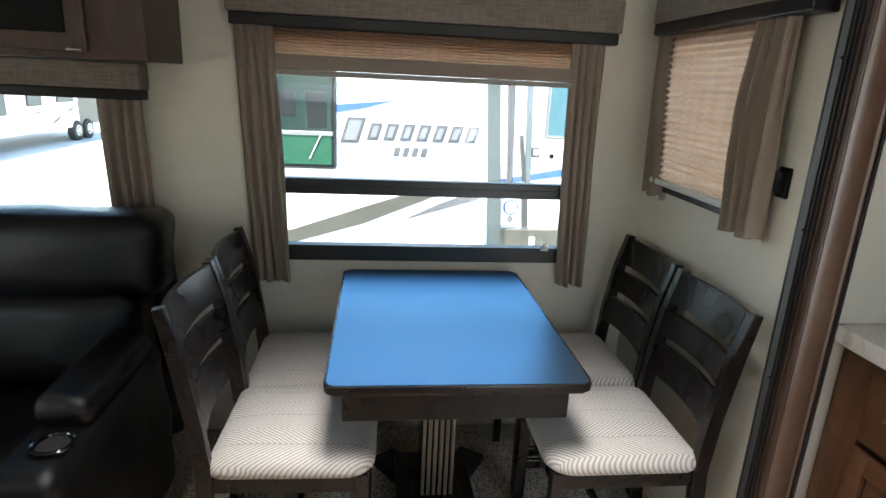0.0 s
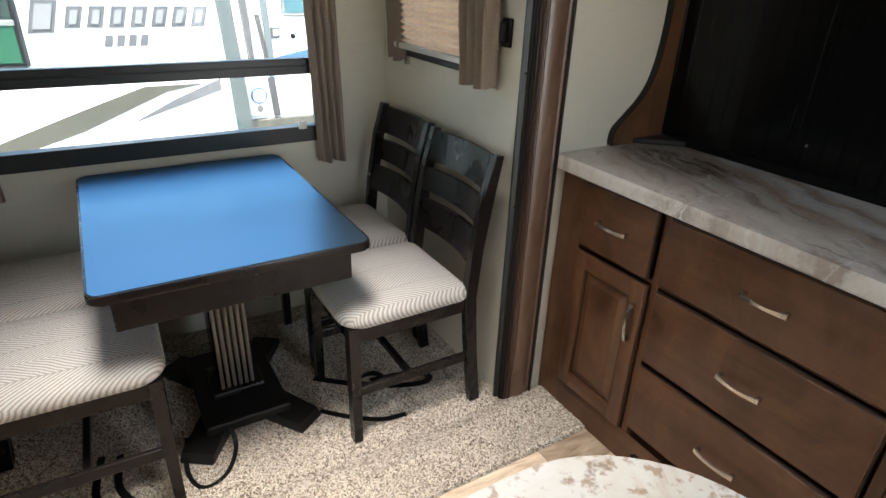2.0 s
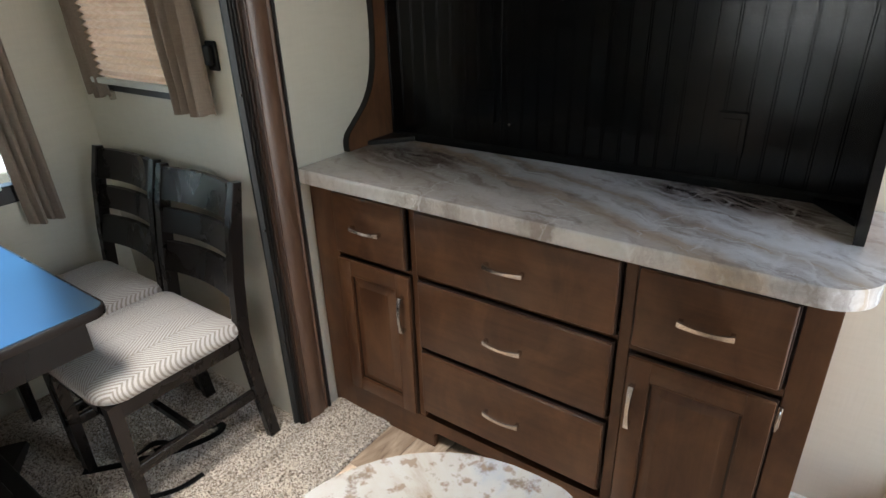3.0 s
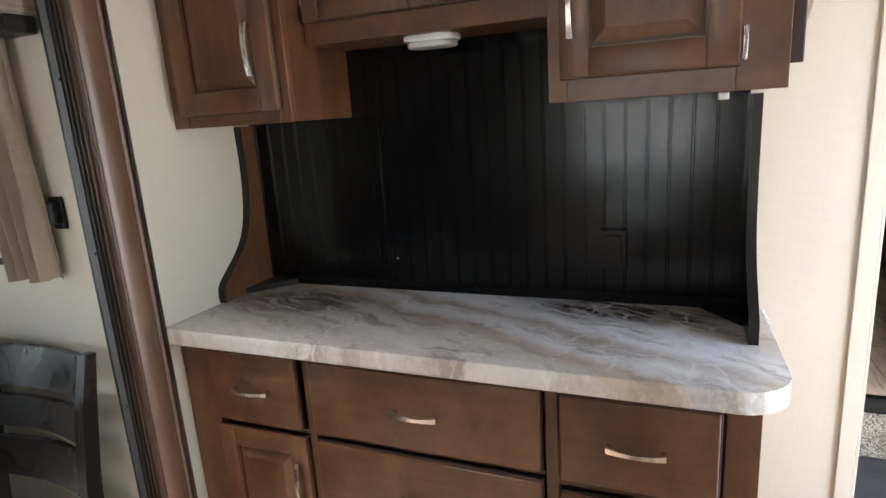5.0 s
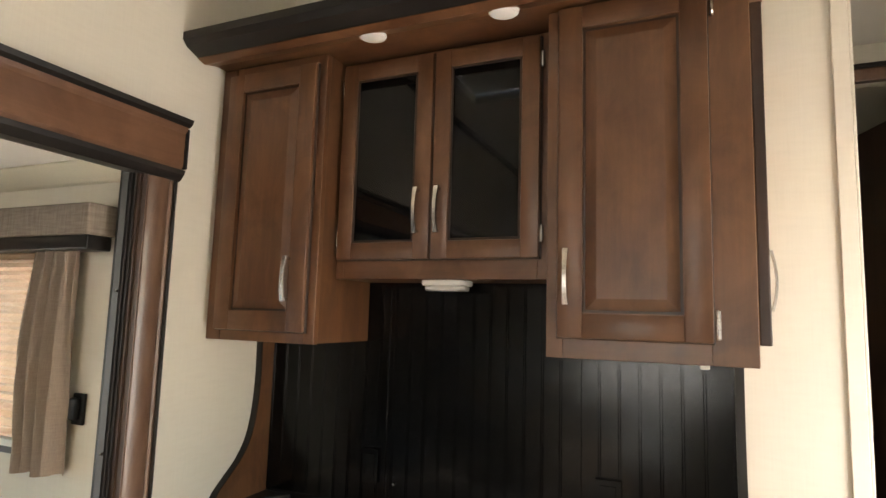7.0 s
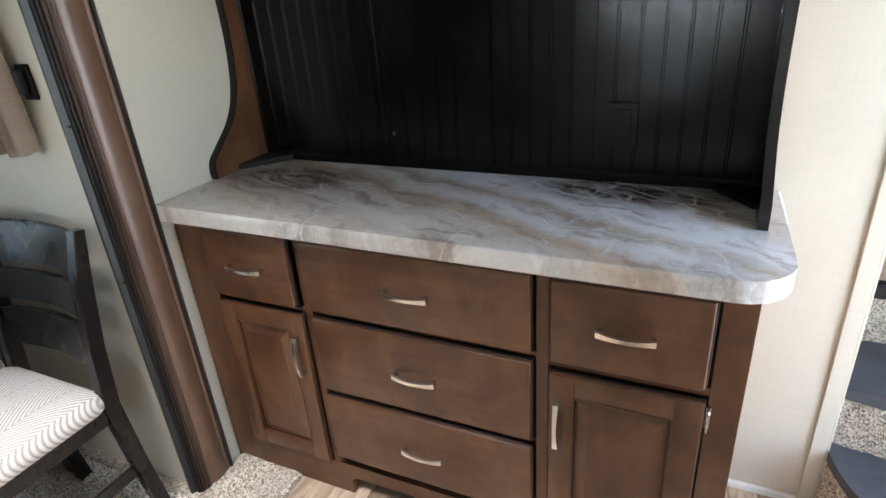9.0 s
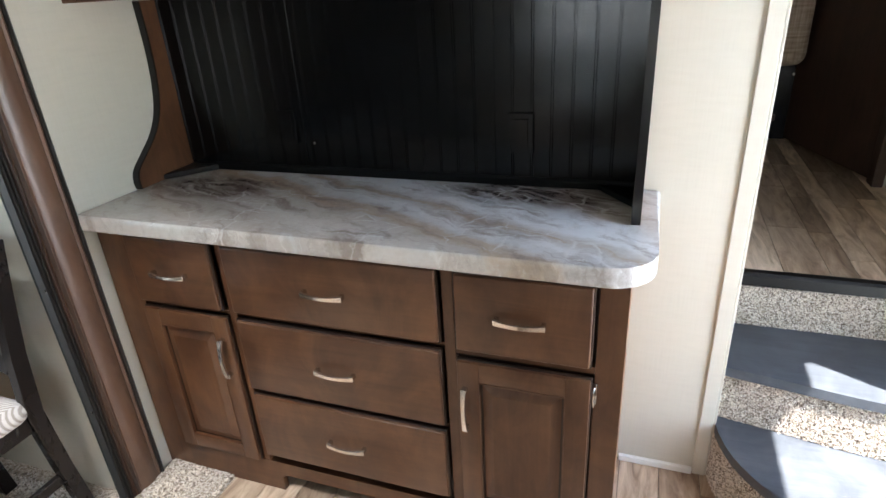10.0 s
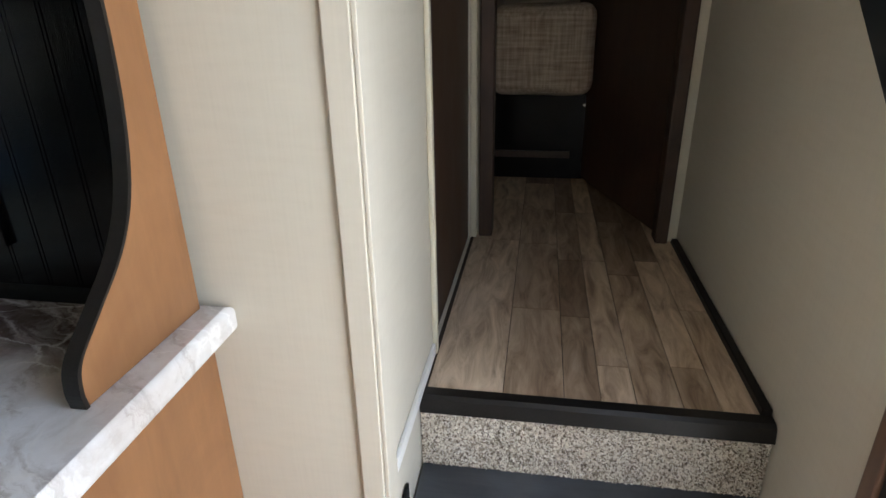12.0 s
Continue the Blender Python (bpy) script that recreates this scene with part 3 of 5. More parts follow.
structure("slide_base", slab(-3.15, 1.322, 1.85, 2.88, -0.10, -0.012), JOINT, "hidden base of the slide-out floor", "floor")

# outdoors
structure("ground", slab(-200, 200, -200, 200, -1.15, -1.05), GRAVEL, "pale sunlit concrete lot outside", "ground")
structure("outer_skin", pierced("y", 1.897, 1.93, -3.25, 4.60, -0.4, CEIL + 0.05, [(-3.16, 1.33, -0.4, 1.98)]), EXTERIOR, "cream outer skin of the trailer", "wall")

# unseen opaque cover closing the roof opening added for the overhead lamp
hatch = tagged(new("roof_hatch"), "opaque cover over an added, unseen roof opening", "hatch")
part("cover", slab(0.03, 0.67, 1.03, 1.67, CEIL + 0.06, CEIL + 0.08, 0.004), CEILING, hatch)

# ---- slide-out opening: wooden post and header with black edges ----
post = tagged(new("trim_post"), "taupe-stained wooden post with black ribbed edges at the slide-out opening", "trim", kind="structure")
POST_PROFILE = [(1.268, 1.901), (1.268, 1.858), (1.276, 1.854), (1.276, 1.846), (1.284, 1.843), (1.290, 1.845), (1.300, 1.8405), (1.3240, 1.8375), (1.3490, 1.8405), (1.3550, 1.845), (1.3610, 1.842), (1.3670, 1.845), (1.3670, 1.901)]
part("wood_face", prism(POST_PROFILE, 0.0, 1.872), TRIM_WOOD, post, smooth=True)
part("edge_strip", prism([(1.3675, 1.860), (1.3675, 1.840), (1.3720, 1.836), (1.3790, 1.842), (1.3790, 1.860)], 0.0, 1.872), BLACK_TRIM, post, "black edge strip")
part("flange", prism([(1.240, 1.888), (1.240, 1.880), (1.260, 1.874), (1.268, 1.872), (1.268, 1.888)], 0.0, 1.872), plain("dark_grey_metal", (0.022, 0.024, 0.024), 0.42, metal=0.3), post, "dark grey metal flange with screws")
for k in range(3):
    part("rib", prism([(-0.003, 0.010), (-0.003, 0.001), (-0.0015, -0.0015), (0.0015, -0.0015), (0.003, 0.001), (0.003, 0.010)], 0.0, 1.872, Matrix.Translation((1.257 + k * 0.0062, 1.868 - k * 0.0075, 0))), BLACK_TRIM if k < 2 else GLAZE, post, "dark ribbed edge")
part("ridge", prism([(1.262, 1.85), (1.264, 1.848), (1.270, 1.844), (1.275, 1.850), (1.275, 1.85)], 0.0, 1.872, Matrix.Translation((0.010, -0.004, 0))), GLAZE, post, "dark glazed ridge")
for z in (0.35, 0.75, 1.15, 1.55):
    part("screw", disc(0.004, 0, 0.003, sides=10, matrix=pose(1.248, 1.876, z, 90, 0, 17)), NICKEL, post)

header = tagged(new("trim_header"), "wide brown wooden header moulding with black edges over the opening", "trim", kind="structure")
HEAD_PROFILE = [(1.861, 1.890), (1.828, 1.890), (1.822, 1.900), (1.822, 1.990), (1.816, 1.998), (1.812, 2.008), (1.861, 2.008)]
part("wood_face", prism(HEAD_PROFILE, -3.10, 1.374, ALONG_X), TRIM_WOOD_X, header)
part("lower_edge", prism([(1.878, 1.858), (1.838, 1.858), (1.830, 1.866), (1.822, 1.876), (1.818, 1.888), (1.878, 1.888)], -3.10, 1.380, ALONG_X), BLACK_TRIM, header, "black lower moulding")
part("upper_edge", prism([(1.861, 2.010), (1.816, 2.010), (1.806, 2.018), (1.802, 2.030), (1.861, 2.036)], -3.10, 1.382, ALONG_X), BLACK_TRIM, header, "black upper moulding")
part("end_cap", slab(1.375, 1.384, 1.816, 1.861, 1.892, 2.006, 0.002), BLACK_TRIM, header, "black end cap")
structure("trim_slide_cove", prism([(2.829, SLIDE_CEIL - 0.055), (2.818, SLIDE_CEIL - 0.050), (2.770, SLIDE_CEIL - 0.006), (2.770, SLIDE_CEIL - 0.001), (2.829, SLIDE_CEIL - 0.001)], -3.1, 1.27, ALONG_X), COVE, "cream cove under the slide-out ceiling", "trim")
structure("trim_slide_cove_end", prism([(1.271, SLIDE_CEIL - 0.055), (1.262, SLIDE_CEIL - 0.050), (1.215, SLIDE_CEIL - 0.006), (1.215, SLIDE_CEIL - 0.001), (1.271, SLIDE_CEIL - 0.001)], 1.89, 2.768, ALONG_Y), COVE, "cream cove at the end of the slide-out ceiling", "trim")
structure("trim_ceiling", slab(-3.2, 1.85, 1.826, 1.860, CEIL - 0.03, CEIL - 0.002, 0.004), BLACK_TRIM, "dark strip where wall and ceiling meet", "trim")
structure("trim_corner", slab(1.842, 1.8495, 0.178, 0.214, 0.0, CEIL - 0.002, 0.002), WALL, "wall-coloured corner batten of the partition", "trim")
structure("trim_corner_edge", slab(1.845, 1.90, 0.170, 0.1775, 0.0, CEIL - 0.002, 0.002), WALL, "wall-coloured return batten of the partition", "trim")
structure("baseboard", slab(1.836, 1.849, 0.216, 0.432, 0.0, 0.022, 0.003), WHITE_PLASTIC, "thin white base strip of the partition", "baseboard")


# ---- handles, doors and drawers ----
def bow_handle(parent, x, y, z, length=0.115, upright=False, out=(-1, 0, 0), name="handle"):
    """A flat bowed nickel pull with two feet."""
    bm = bmesh.new()
    n, o = 10, Vector(out)
    along = Vector((0, 0, 1)) if upright else Vector((0, 1, 0)) if out[0] else Vector((1, 0, 0))
    wide = o.cross(along).normalized()
    base = Vector((x, y, z))
    rings = []
    for k in range(n + 1):
        s = k / n * 2 - 1
        c = base + along * s * length / 2 + o * (0.026 - 0.010 * s * s)
        w, h = 0.0055 + 0.0025 * s * s, 0.0028
        rings.append([bm.verts.new(c + wide * a + o * b) for a, b in ((-w, -h), (w, -h), (w * 0.8, h), (-w * 0.8, h))])
    for a, b in zip(rings, rings[1:]):
        for k in range(4):
            bm.faces.new((a[k], a[(k + 1) % 4], b[(k + 1) % 4], b[k]))
    bm.faces.new(rings[0][::-1])
    bm.faces.new(rings[-1])
    for s in (-0.9, 0.9):
        c = base + along * s * length / 2
        foot = bmesh.new()
        bmesh.ops.create_cube(foot, size=1.0)
        m = Matrix((along, wide, o)).transposed().to_4x4()
        bmesh.ops.transform(foot, matrix=Matrix.Translation(c + o * 0.009) @ m @ Matrix.Diagonal((0.009, 0.012, 0.018, 1)), verts=foot.verts[:])
        poured(foot, bm)
    return part(name, bm, NICKEL, parent, "brushed nickel pull")


def drawer_front(parent, x, y0, y1, z0, z1):
    """A slab drawer front with a stepped dark edge."""
    d = part("drawer", slab(x, x + 0.020, y0 + 0.004, y1 - 0.004, z0 + 0.004, z1 - 0.004, 0.0045, 3), WOOD_Y, parent, smooth=True)
    part("edge", slab(x + 0.008, x + 0.021, y0, y1, z0, z1, 0.003), GLAZE, d, "dark glazed edge")
    bow_handle(d, x, (y0 + y1) / 2, (z0 + z1) / 2)
    return d


def raised_door(parent, x, y0, y1, z0, z1, rail=0.060, handle_y=None, handle_z=None, pane=None):
    """A framed door with a raised panel, or a pane of smoked glass."""
    b = 0.004
    d = part("door", slab(x + 0.0145, x + 0.0195, y0 + 0.002, y1 - 0.002, z0 + 0.002, z1 - 0.002), WOOD, parent)
    for u0, u1 in ((y0, y0 + rail), (y1 - rail, y1)):
        part("stile", slab(x, x + 0.0198, u0, u1, z0, z1, b), WOOD, d, smooth=True)
    for w0, w1 in ((z0, z0 + rail), (z1 - rail, z1)):
        part("rail", slab(x + 0.0005, x + 0.0195, y0 + rail - 0.002, y1 - rail + 0.002, w0, w1, b), WOOD_Y, d, smooth=True)
    part("edge", slab(x + 0.010, x + 0.0205, y0 - 0.0025, y1 + 0.0025, z0 - 0.0025, z1 + 0.0025, 0.002), GLAZE, d, "dark glazed edge")
    p0, p1, q0, q1 = y0 + rail, y1 - rail, z0 + rail, z1 - rail
    if pane:
        part("pane", slab(x + 0.008, x + 0.012, p0 - 0.002, p1 + 0.002, q0 - 0.002, q1 + 0.002), SMOKED, d, "black smoked glass")
        bm = bmesh.new()
        for u in ((p0, p0 + 0.006, q0, q1), (p1 - 0.006, p1, q0, q1), (p0 + 0.006, p1 - 0.006, q0, q0 + 0.006), (p0 + 0.006, p1 - 0.006, q1 - 0.006, q1)):
            slab(x + 0.003, x + 0.0078, *u, 0.001, 1, bm)
        part("bead", bm, GLAZE, d, "dark bead round the glass")
    else:
        bm = bmesh.new()
        rings = [[(x + dx, y, z) for y, z in ((p0 + i, q0 + i), (p1 - i, q0 + i), (p1 - i, q1 - i), (p0 + i, q1 - i))] for dx, i in ((0.0140, 0.002), (0.010, 0.006), (0.0035, 0.026), (0.002, 0.031))]
        vs = [[bm.verts.new(c) for c in r] for r in rings]
        for a, c in zip(vs, vs[1:]):
            for k in range(4):
                bm.faces.new((a[k], a[(k + 1) % 4], c[(k + 1) % 4], c[k]))
        bm.faces.new(vs[-1])
        part("panel", bm, WOOD, d)
        bm = bmesh.new()
        w = 0.0022
        for u in ((p0 - w, p0, q0 - w, q1 + w), (p1, p1 + w, q0 - w, q1 + w), (p0, p1, q0 - w, q0), (p0, p1, q1, q1 + w)):
            slab(x - 0.0012, x + 0.004, *u, 0, 1, bm)
        part("bead", bm, WOOD, d)
    if handle_y is not None:
        bow_handle(d, x, handle_y, handle_z, 0.125, True)
    return d


# ---- base cabinet of the hutch ----
base = thing("base_cabinet", "brown maple base cabinet with drawers under a marble worktop", "cabinet", at=(1.62, 1.14, 0))
base.matrix_basis = Matrix()
FACE = 1.430
bm = bmesh.new()
slab(FACE + 0.022, 1.849, 0.452, 1.861, 0.10, 0.864, 0, 1, bm)
part("body", bm, GLAZE, base)
frame_bits = {"stile": [(0.436, 0.496, 0.0, 0.864), (0.816, 0.844, 0.115, 0.864), (1.440, 1.462, 0.115, 0.864), (1.755, 1.861, 0.0, 0.864)],
              "rail": [(0.496, 0.816, 0.850, 0.864), (0.844, 1.440, 0.850, 0.864), (1.462, 1.755, 0.855, 0.864), (0.496, 0.816, 0.620, 0.640), (1.462, 1.755, 0.634, 0.646),
                       (0.844, 1.440, 0.635, 0.648), (0.844, 1.440, 0.388, 0.402)]}
for nm, rows in frame_bits.items():
    for y0, y1, z0, z1 in rows:
        part(nm, slab(FACE, FACE + 0.021, y0, y1, z0, z1, 0.0015), WOOD if nm == "stile" else WOOD_Y, base)
# plinth with feet and a low arch between them
plinth = [(0.496, 0.115), (0.496, 0.0), (0.850, 0.0), (0.850, 0.052), (0.864, 0.066), (1.392, 0.066), (1.408, 0.052), (1.408, 0.0), (1.755, 0.0), (1.755, 0.115)]
part("plinth", prism([(y, z) for y, z in plinth], FACE - 0.002, FACE + 0.019, ALONG_X), WOOD_Y, base)
part("toe_board", slab(FACE + 0.085, FACE + 0.095, 0.46, 1.84, 0.0, 0.10), BLACK_TRIM, base, "dark recessed toe board")
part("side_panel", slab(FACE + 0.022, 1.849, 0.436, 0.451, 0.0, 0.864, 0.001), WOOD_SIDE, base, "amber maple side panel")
X = FACE - 0.0215
drawer_front(base, X, 1.470, 1.750, 0.648, 0.853)
for z0, z1 in ((0.650, 0.850), (0.402, 0.632), (0.155, 0.386)):
    drawer_front(base, X, 0.848, 1.434, z0, z1)
drawer_front(base, X, 0.502, 0.812, 0.641, 0.846)
raised_door(base, X, 1.464, 1.748, 0.125, 0.628, 0.052, 1.487, 0.505)
raised_door(base, X, 0.502, 0.810, 0.125, 0.612, 0.055, 0.790, 0.483)
bm = bmesh.new()
slab(X + 0.012, X + 0.0215, 0.488, 0.498, 0.545, 0.600, 0.002, 2, bm)
tube(smooth_line([(X + 0.014, 0.493, 0.546), (X - 0.002, 0.493, 0.550), (X - 0.006, 0.493, 0.5725), (X - 0.002, 0.493, 0.595), (X + 0.014, 0.493, 0.599)], 4), 0.0026, 8, bm)
part("catch", bm, NICKEL, base, "chrome door catch")

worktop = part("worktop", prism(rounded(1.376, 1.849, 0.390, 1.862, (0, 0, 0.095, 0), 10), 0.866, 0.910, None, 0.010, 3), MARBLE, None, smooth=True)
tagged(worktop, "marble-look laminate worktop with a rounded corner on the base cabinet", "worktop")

# ---- backsplash of black beadboard with scrolled ends ----
splash = tagged(new("backsplash"), "black beadboard backsplash with scrolled wooden ends on the worktop", "backsplash")
part("backing", slab(1.832, 1.849, 0.449, 1.861, 0.911, 1.66), BLACK_WOOD, splash)
width = 0.0508
BEAD = [(0, 0), (0, -0.006), (width - 0.0099, -0.006), (width - 0.0090, -0.0044), (width - 0.0081, -0.006), (width - 0.0039, -0.006), (width - 0.0030, -0.0044), (width - 0.0021, -0.006), (width, -0.006), (width, 0)]
board = mesh_of(prism(BEAD, 0, 0.70), "bead_board", BLACK_WOOD)
for k in range(27):
    ob = new("bead_board", board)
    ob.parent = splash
    ob.matrix_basis = Matrix.Translation((1.832, 0.4692 + k * width, 0.936)) @ Matrix(((0, 1, 0, 0), (1, 0, 0, 0), (0, 0, 1, 0), (0, 0, 0, 1)))
part("end_strip", slab(1.826, 1.8318, 0.4505, 0.4690, 0.936, 1.636), BLACK_WOOD, splash)
for y in (0.819, 1.402):
    part("batten", slab(1.8235, 1.8285, y - 0.005, y + 0.005, 0.938, 1.600, 0.001), BLACK_WOOD, splash)
part("base_moulding", prism([(1.8255, 0.9105), (1.8205, 0.9105), (1.8205, 0.928), (1.8235, 0.9355), (1.8255, 0.936)], 0.449, 1.822, ALONG_Y), BLACK_MATT, splash)
SCROLL = [(1.604, 0.911), (1.602, 0.935), (1.612, 0.966), (1.655, 1.005), (1.706, 1.052), (1.742, 1.110), (1.762, 1.190), (1.770, 1.290), (1.768, 1.420)]
curve = [(p.x, p.y) for p in smooth_line([(x, z, 0) for x, z in SCROLL], 5)]
outline = curve + [(1.830, 1.420), (1.830, 0.911)]
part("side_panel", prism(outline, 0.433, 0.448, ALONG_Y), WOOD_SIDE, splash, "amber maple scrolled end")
part("side_panel", prism(outline, 1.842, 1.861, ALONG_Y), WOOD, splash, "brown scrolled end")
for y0, y1 in ((0.4305, 0.4505), (1.840, 1.8615)):
    rim = curve + [(x - 0.006, z) for x, z in reversed(curve)]
    part("edge_band", prism(rim, y0, y1, ALONG_Y), BLACK_TRIM, splash, "black edge band")
part("lining", slab(1.79, 1.8315, 0.4485, 0.4495, 0.911, 1.420), BLACK_WOOD, splash)
part("lining", prism([(x + 0.004, z) for x, z in curve] + [(1.829, 1.420), (1.829, 0.911)], 0.4484, 0.4500, ALONG_Y), BLACK_WOOD, splash, "black inner lining")
part("corner_block", prism([(1.690, 1.8395), (1.830, 1.8395), (1.830, 1.74), (1.815, 1.735)], 0.9105, 0.928, None, 0.004, 2), BLACK_TRIM, splash, "black corner moulding")
part("corner_block", prism([(1.703, 0.4515), (1.824, 0.545), (1.8185, 0.4515)], 0.9105, 0.926, None, 0.003, 2), BLACK_MATT, splash, "black corner moulding")


def outlet(y, z, w, h):
    o = thing("socket_outlet", "black wall socket on the beadboard backsplash", "socket", at=(1.822, y, z))
    part("plate", slab(-0.006, 0.004, -w / 2, w / 2, -h / 2, h / 2, 0.002), BLACK_WOOD, o)
    part("insert", slab(-0.008, -0.004, -w * 0.3, w * 0.3, -h * 0.36, h * 0.36, 0.0015), BLACK_WOOD, o)


outlet(0.745, 1.053, 0.067, 0.107)
outlet(1.447, 1.055, 0.055, 0.10)
tagged(part("wall_stud", disc(0.004, 0, 0.006, sides=10, bevel=0.001, matrix=pose(1.826, 1.366, 1.008, 90, 0, -90)), NICKEL), "small shiny stud on the beadboard", "stud")

# ---- wall cabinets ----
TOP = 2.245


def wall_unit(name, label, x, y0, y1, z0):
    u = tagged(new(name), label, "cabinet", "hutch wall cabinets")
    part("body", slab(x + 0.019, 1.849, y0 + 0.001, y1 - 0.001, z0 + 0.002, TOP), WOOD, u)
    return u


def face_frame(parent, x, rows):
    for y0, y1, z0, z1, nm in rows:
        part(nm, slab(x, x + 0.0195, y0, y1, z0, z1, 0.0015), WOOD if nm == "stile" else WOOD_Y, parent)


left = wall_unit("wall_cabinet", "brown maple wall cabinet with a raised-panel door", 1.540, 1.478, 1.862, 1.424)
face_frame(left, 1.540, ((1.478, 1.512, 1.424, TOP, "stile"), (1.812, 1.862, 1.424, TOP, "stile"), (1.512, 1.808, 1.424, 1.460, "rail"), (1.512, 1.808, 2.205, TOP, "rail")))
raised_door(left, 1.519, 1.503, 1.818, 1.455, 2.215, 0.056, 1.560, 1.600)

centre = wall_unit("glass_cabinet", "brown maple wall cabinet with two smoked glass doors", 1.630, 0.845, 1.477, 1.607)
face_frame(centre, 1.630, ((0.845, 0.888, 1.607, TOP, "stile"), (1.452, 1.477, 1.607, TOP, "stile"), (0.888, 1.452, 1.607, 1.664, "rail"), (0.888, 1.452, 2.222, TOP, "rail")))
raised_door(centre, 1.609, 1.179, 1.467, 1.660, 2.231, 0.048, 1.214, 1.790, pane=True)
raised_door(centre, 1.609, 0.881, 1.173, 1.660, 2.231, 0.048, 1.153, 1.790, pane=True)
for y in (0.876, 1.471):
    for z in (1.72, 2.17):
        part("hinge", slab(1.612, 1.631, y - 0.004, y + 0.004, z - 0.022, z + 0.022, 0.002), NICKEL, centre)

right = wall_unit("wall_cabinet", "tall brown maple wall cabinet with a catch and an end door", 1.540, 0.417, 0.844, 1.427)
face_frame(right, 1.540, ((0.417, 0.502, 1.427, TOP, "stile"), (0.806, 0.844, 1.427, TOP, "stile"), (0.502, 0.806, 1.427, 1.478, "rail"), (0.502, 0.806, 2.230, TOP, "rail")))
raised_door(right, 1.519, 0.498, 0.816, 1.472, 2.240, 0.056, 0.794, 1.607)
for z in (1.510, 2.20):
    bm = bmesh.new()
    slab(1.531, 1.5398, 0.484, 0.494, z - 0.030, z + 0.030, 0.002, 2, bm)
    tube(smooth_line([(1.533, 0.489, z - 0.030), (1.517, 0.489, z - 0.026), (1.513, 0.489, z), (1.517, 0.489, z + 0.026), (1.533, 0.489, z + 0.030)], 4), 0.0028, 8, bm)
    part("catch", bm, NICKEL, right, "chrome door catch")
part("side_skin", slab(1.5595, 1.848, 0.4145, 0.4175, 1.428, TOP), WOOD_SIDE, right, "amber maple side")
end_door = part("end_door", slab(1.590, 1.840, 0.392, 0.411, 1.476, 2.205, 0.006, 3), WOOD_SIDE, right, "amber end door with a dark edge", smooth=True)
part("edge", slab(1.584, 1.592, 0.389, 0.4125, 1.470, 2.212, 0.003), GLAZE, end_door, "dark glazed edge")
bow_handle(end_door, 1.69, 0.392, 1.610, 0.135, True, (0, -1, 0))

under = thing("under_cabinet_light", "white plastic lens lamp under the glass cabinet", "lamp", at=(1.715, 1.165, 1.6085))
part("housing", prism(rounded(-0.045, 0.045, -0.068, 0.068, 0.03, 5), -0.014, 0.0, None, 0.003), WHITE_PLASTIC, under, smooth=True)
part("lens", prism(rounded(-0.038, 0.038, -0.060, 0.060, 0.025, 5), -0.028, -0.0145, None, 0.006, 3), GREY_RAIL, under, "ribbed clear lens", smooth=True)
bm = slab(1.63, 1.66, 0.505, 0.525, 1.412, 1.4265, 0.003)
part("under_latch", bm, GREY_RAIL, right, "small pale latch below")

crown = tagged(new("trim_crown"), "brown soffit with a black crown edge over the wall cabinets", "trim", kind="structure")
part("soffit", slab(1.425, 1.849, 0.380, 1.8605, TOP + 0.002, TOP + 0.014), WOOD_Y, crown)
part("crown_edge", prism([(1.460, TOP + 0.003), (1.430, TOP - 0.002), (1.386, TOP + 0.014), (1.372, TOP + 0.030), (1.372, TOP + 0.052), (1.460, TOP + 0.054)], 0.380, 1.861, ALONG_Y), BLACK_TRIM, crown, "black crown moulding")
part("lower_bead", prism([(1.50, TOP + 0.001), (1.455, TOP - 0.012), (1.428, TOP - 0.004), (1.43, TOP + 0.001)], 0.381, 1.8605, ALONG_Y), WOOD_Y, crown)
part("top_board", slab(1.461, 1.849, 0.380, 1.8605, TOP + 0.016, TOP + 0.054), GLAZE, crown)
for y in (1.300, 0.940):
    puck = thing("puck_light", "round white recessed puck light in the soffit", "lamp", "puck lights", at=(1.482, y, TOP + 0.0005))
    part("bezel", disc(0.037, -0.009, 0.0, bevel=0.002), WHITE_PLASTIC, puck, smooth=True)
    part("lens", disc(0.030, -0.012, -0.0092, bevel=0.002), WHITE_PLASTIC, puck, smooth=True)

# ---- kitchen island ----
island = tagged(new("kitchen_island"), "island cabinet under a pale speckled top with rounded corners", "island")
part("body", slab(-0.42, 0.56, 0.665, 0.82, 0.06, 0.864, 0.003), WOOD, island)
part("toe_board", slab(-0.40, 0.54, 0.68, 0.80, 0.0, 0.06), BLACK_TRIM, island)
islet = part("island_top", prism(rounded(-0.52, 0.715, 0.632, 0.908, (0.20, 0.12, 0.05, 0.05), 12), 0.866, 0.910, None, 0.010, 3), GRANITE, None, smooth=True)
part("edge_band", prism(rounded(-0.521, 0.716, 0.631, 0.909, (0.201, 0.121, 0.051, 0.051), 12), 0.872, 0.897), GRANITE, islet, "matching laminate edge")
tagged(islet, "pale speckled laminate top with rounded corners on the island", "worktop")

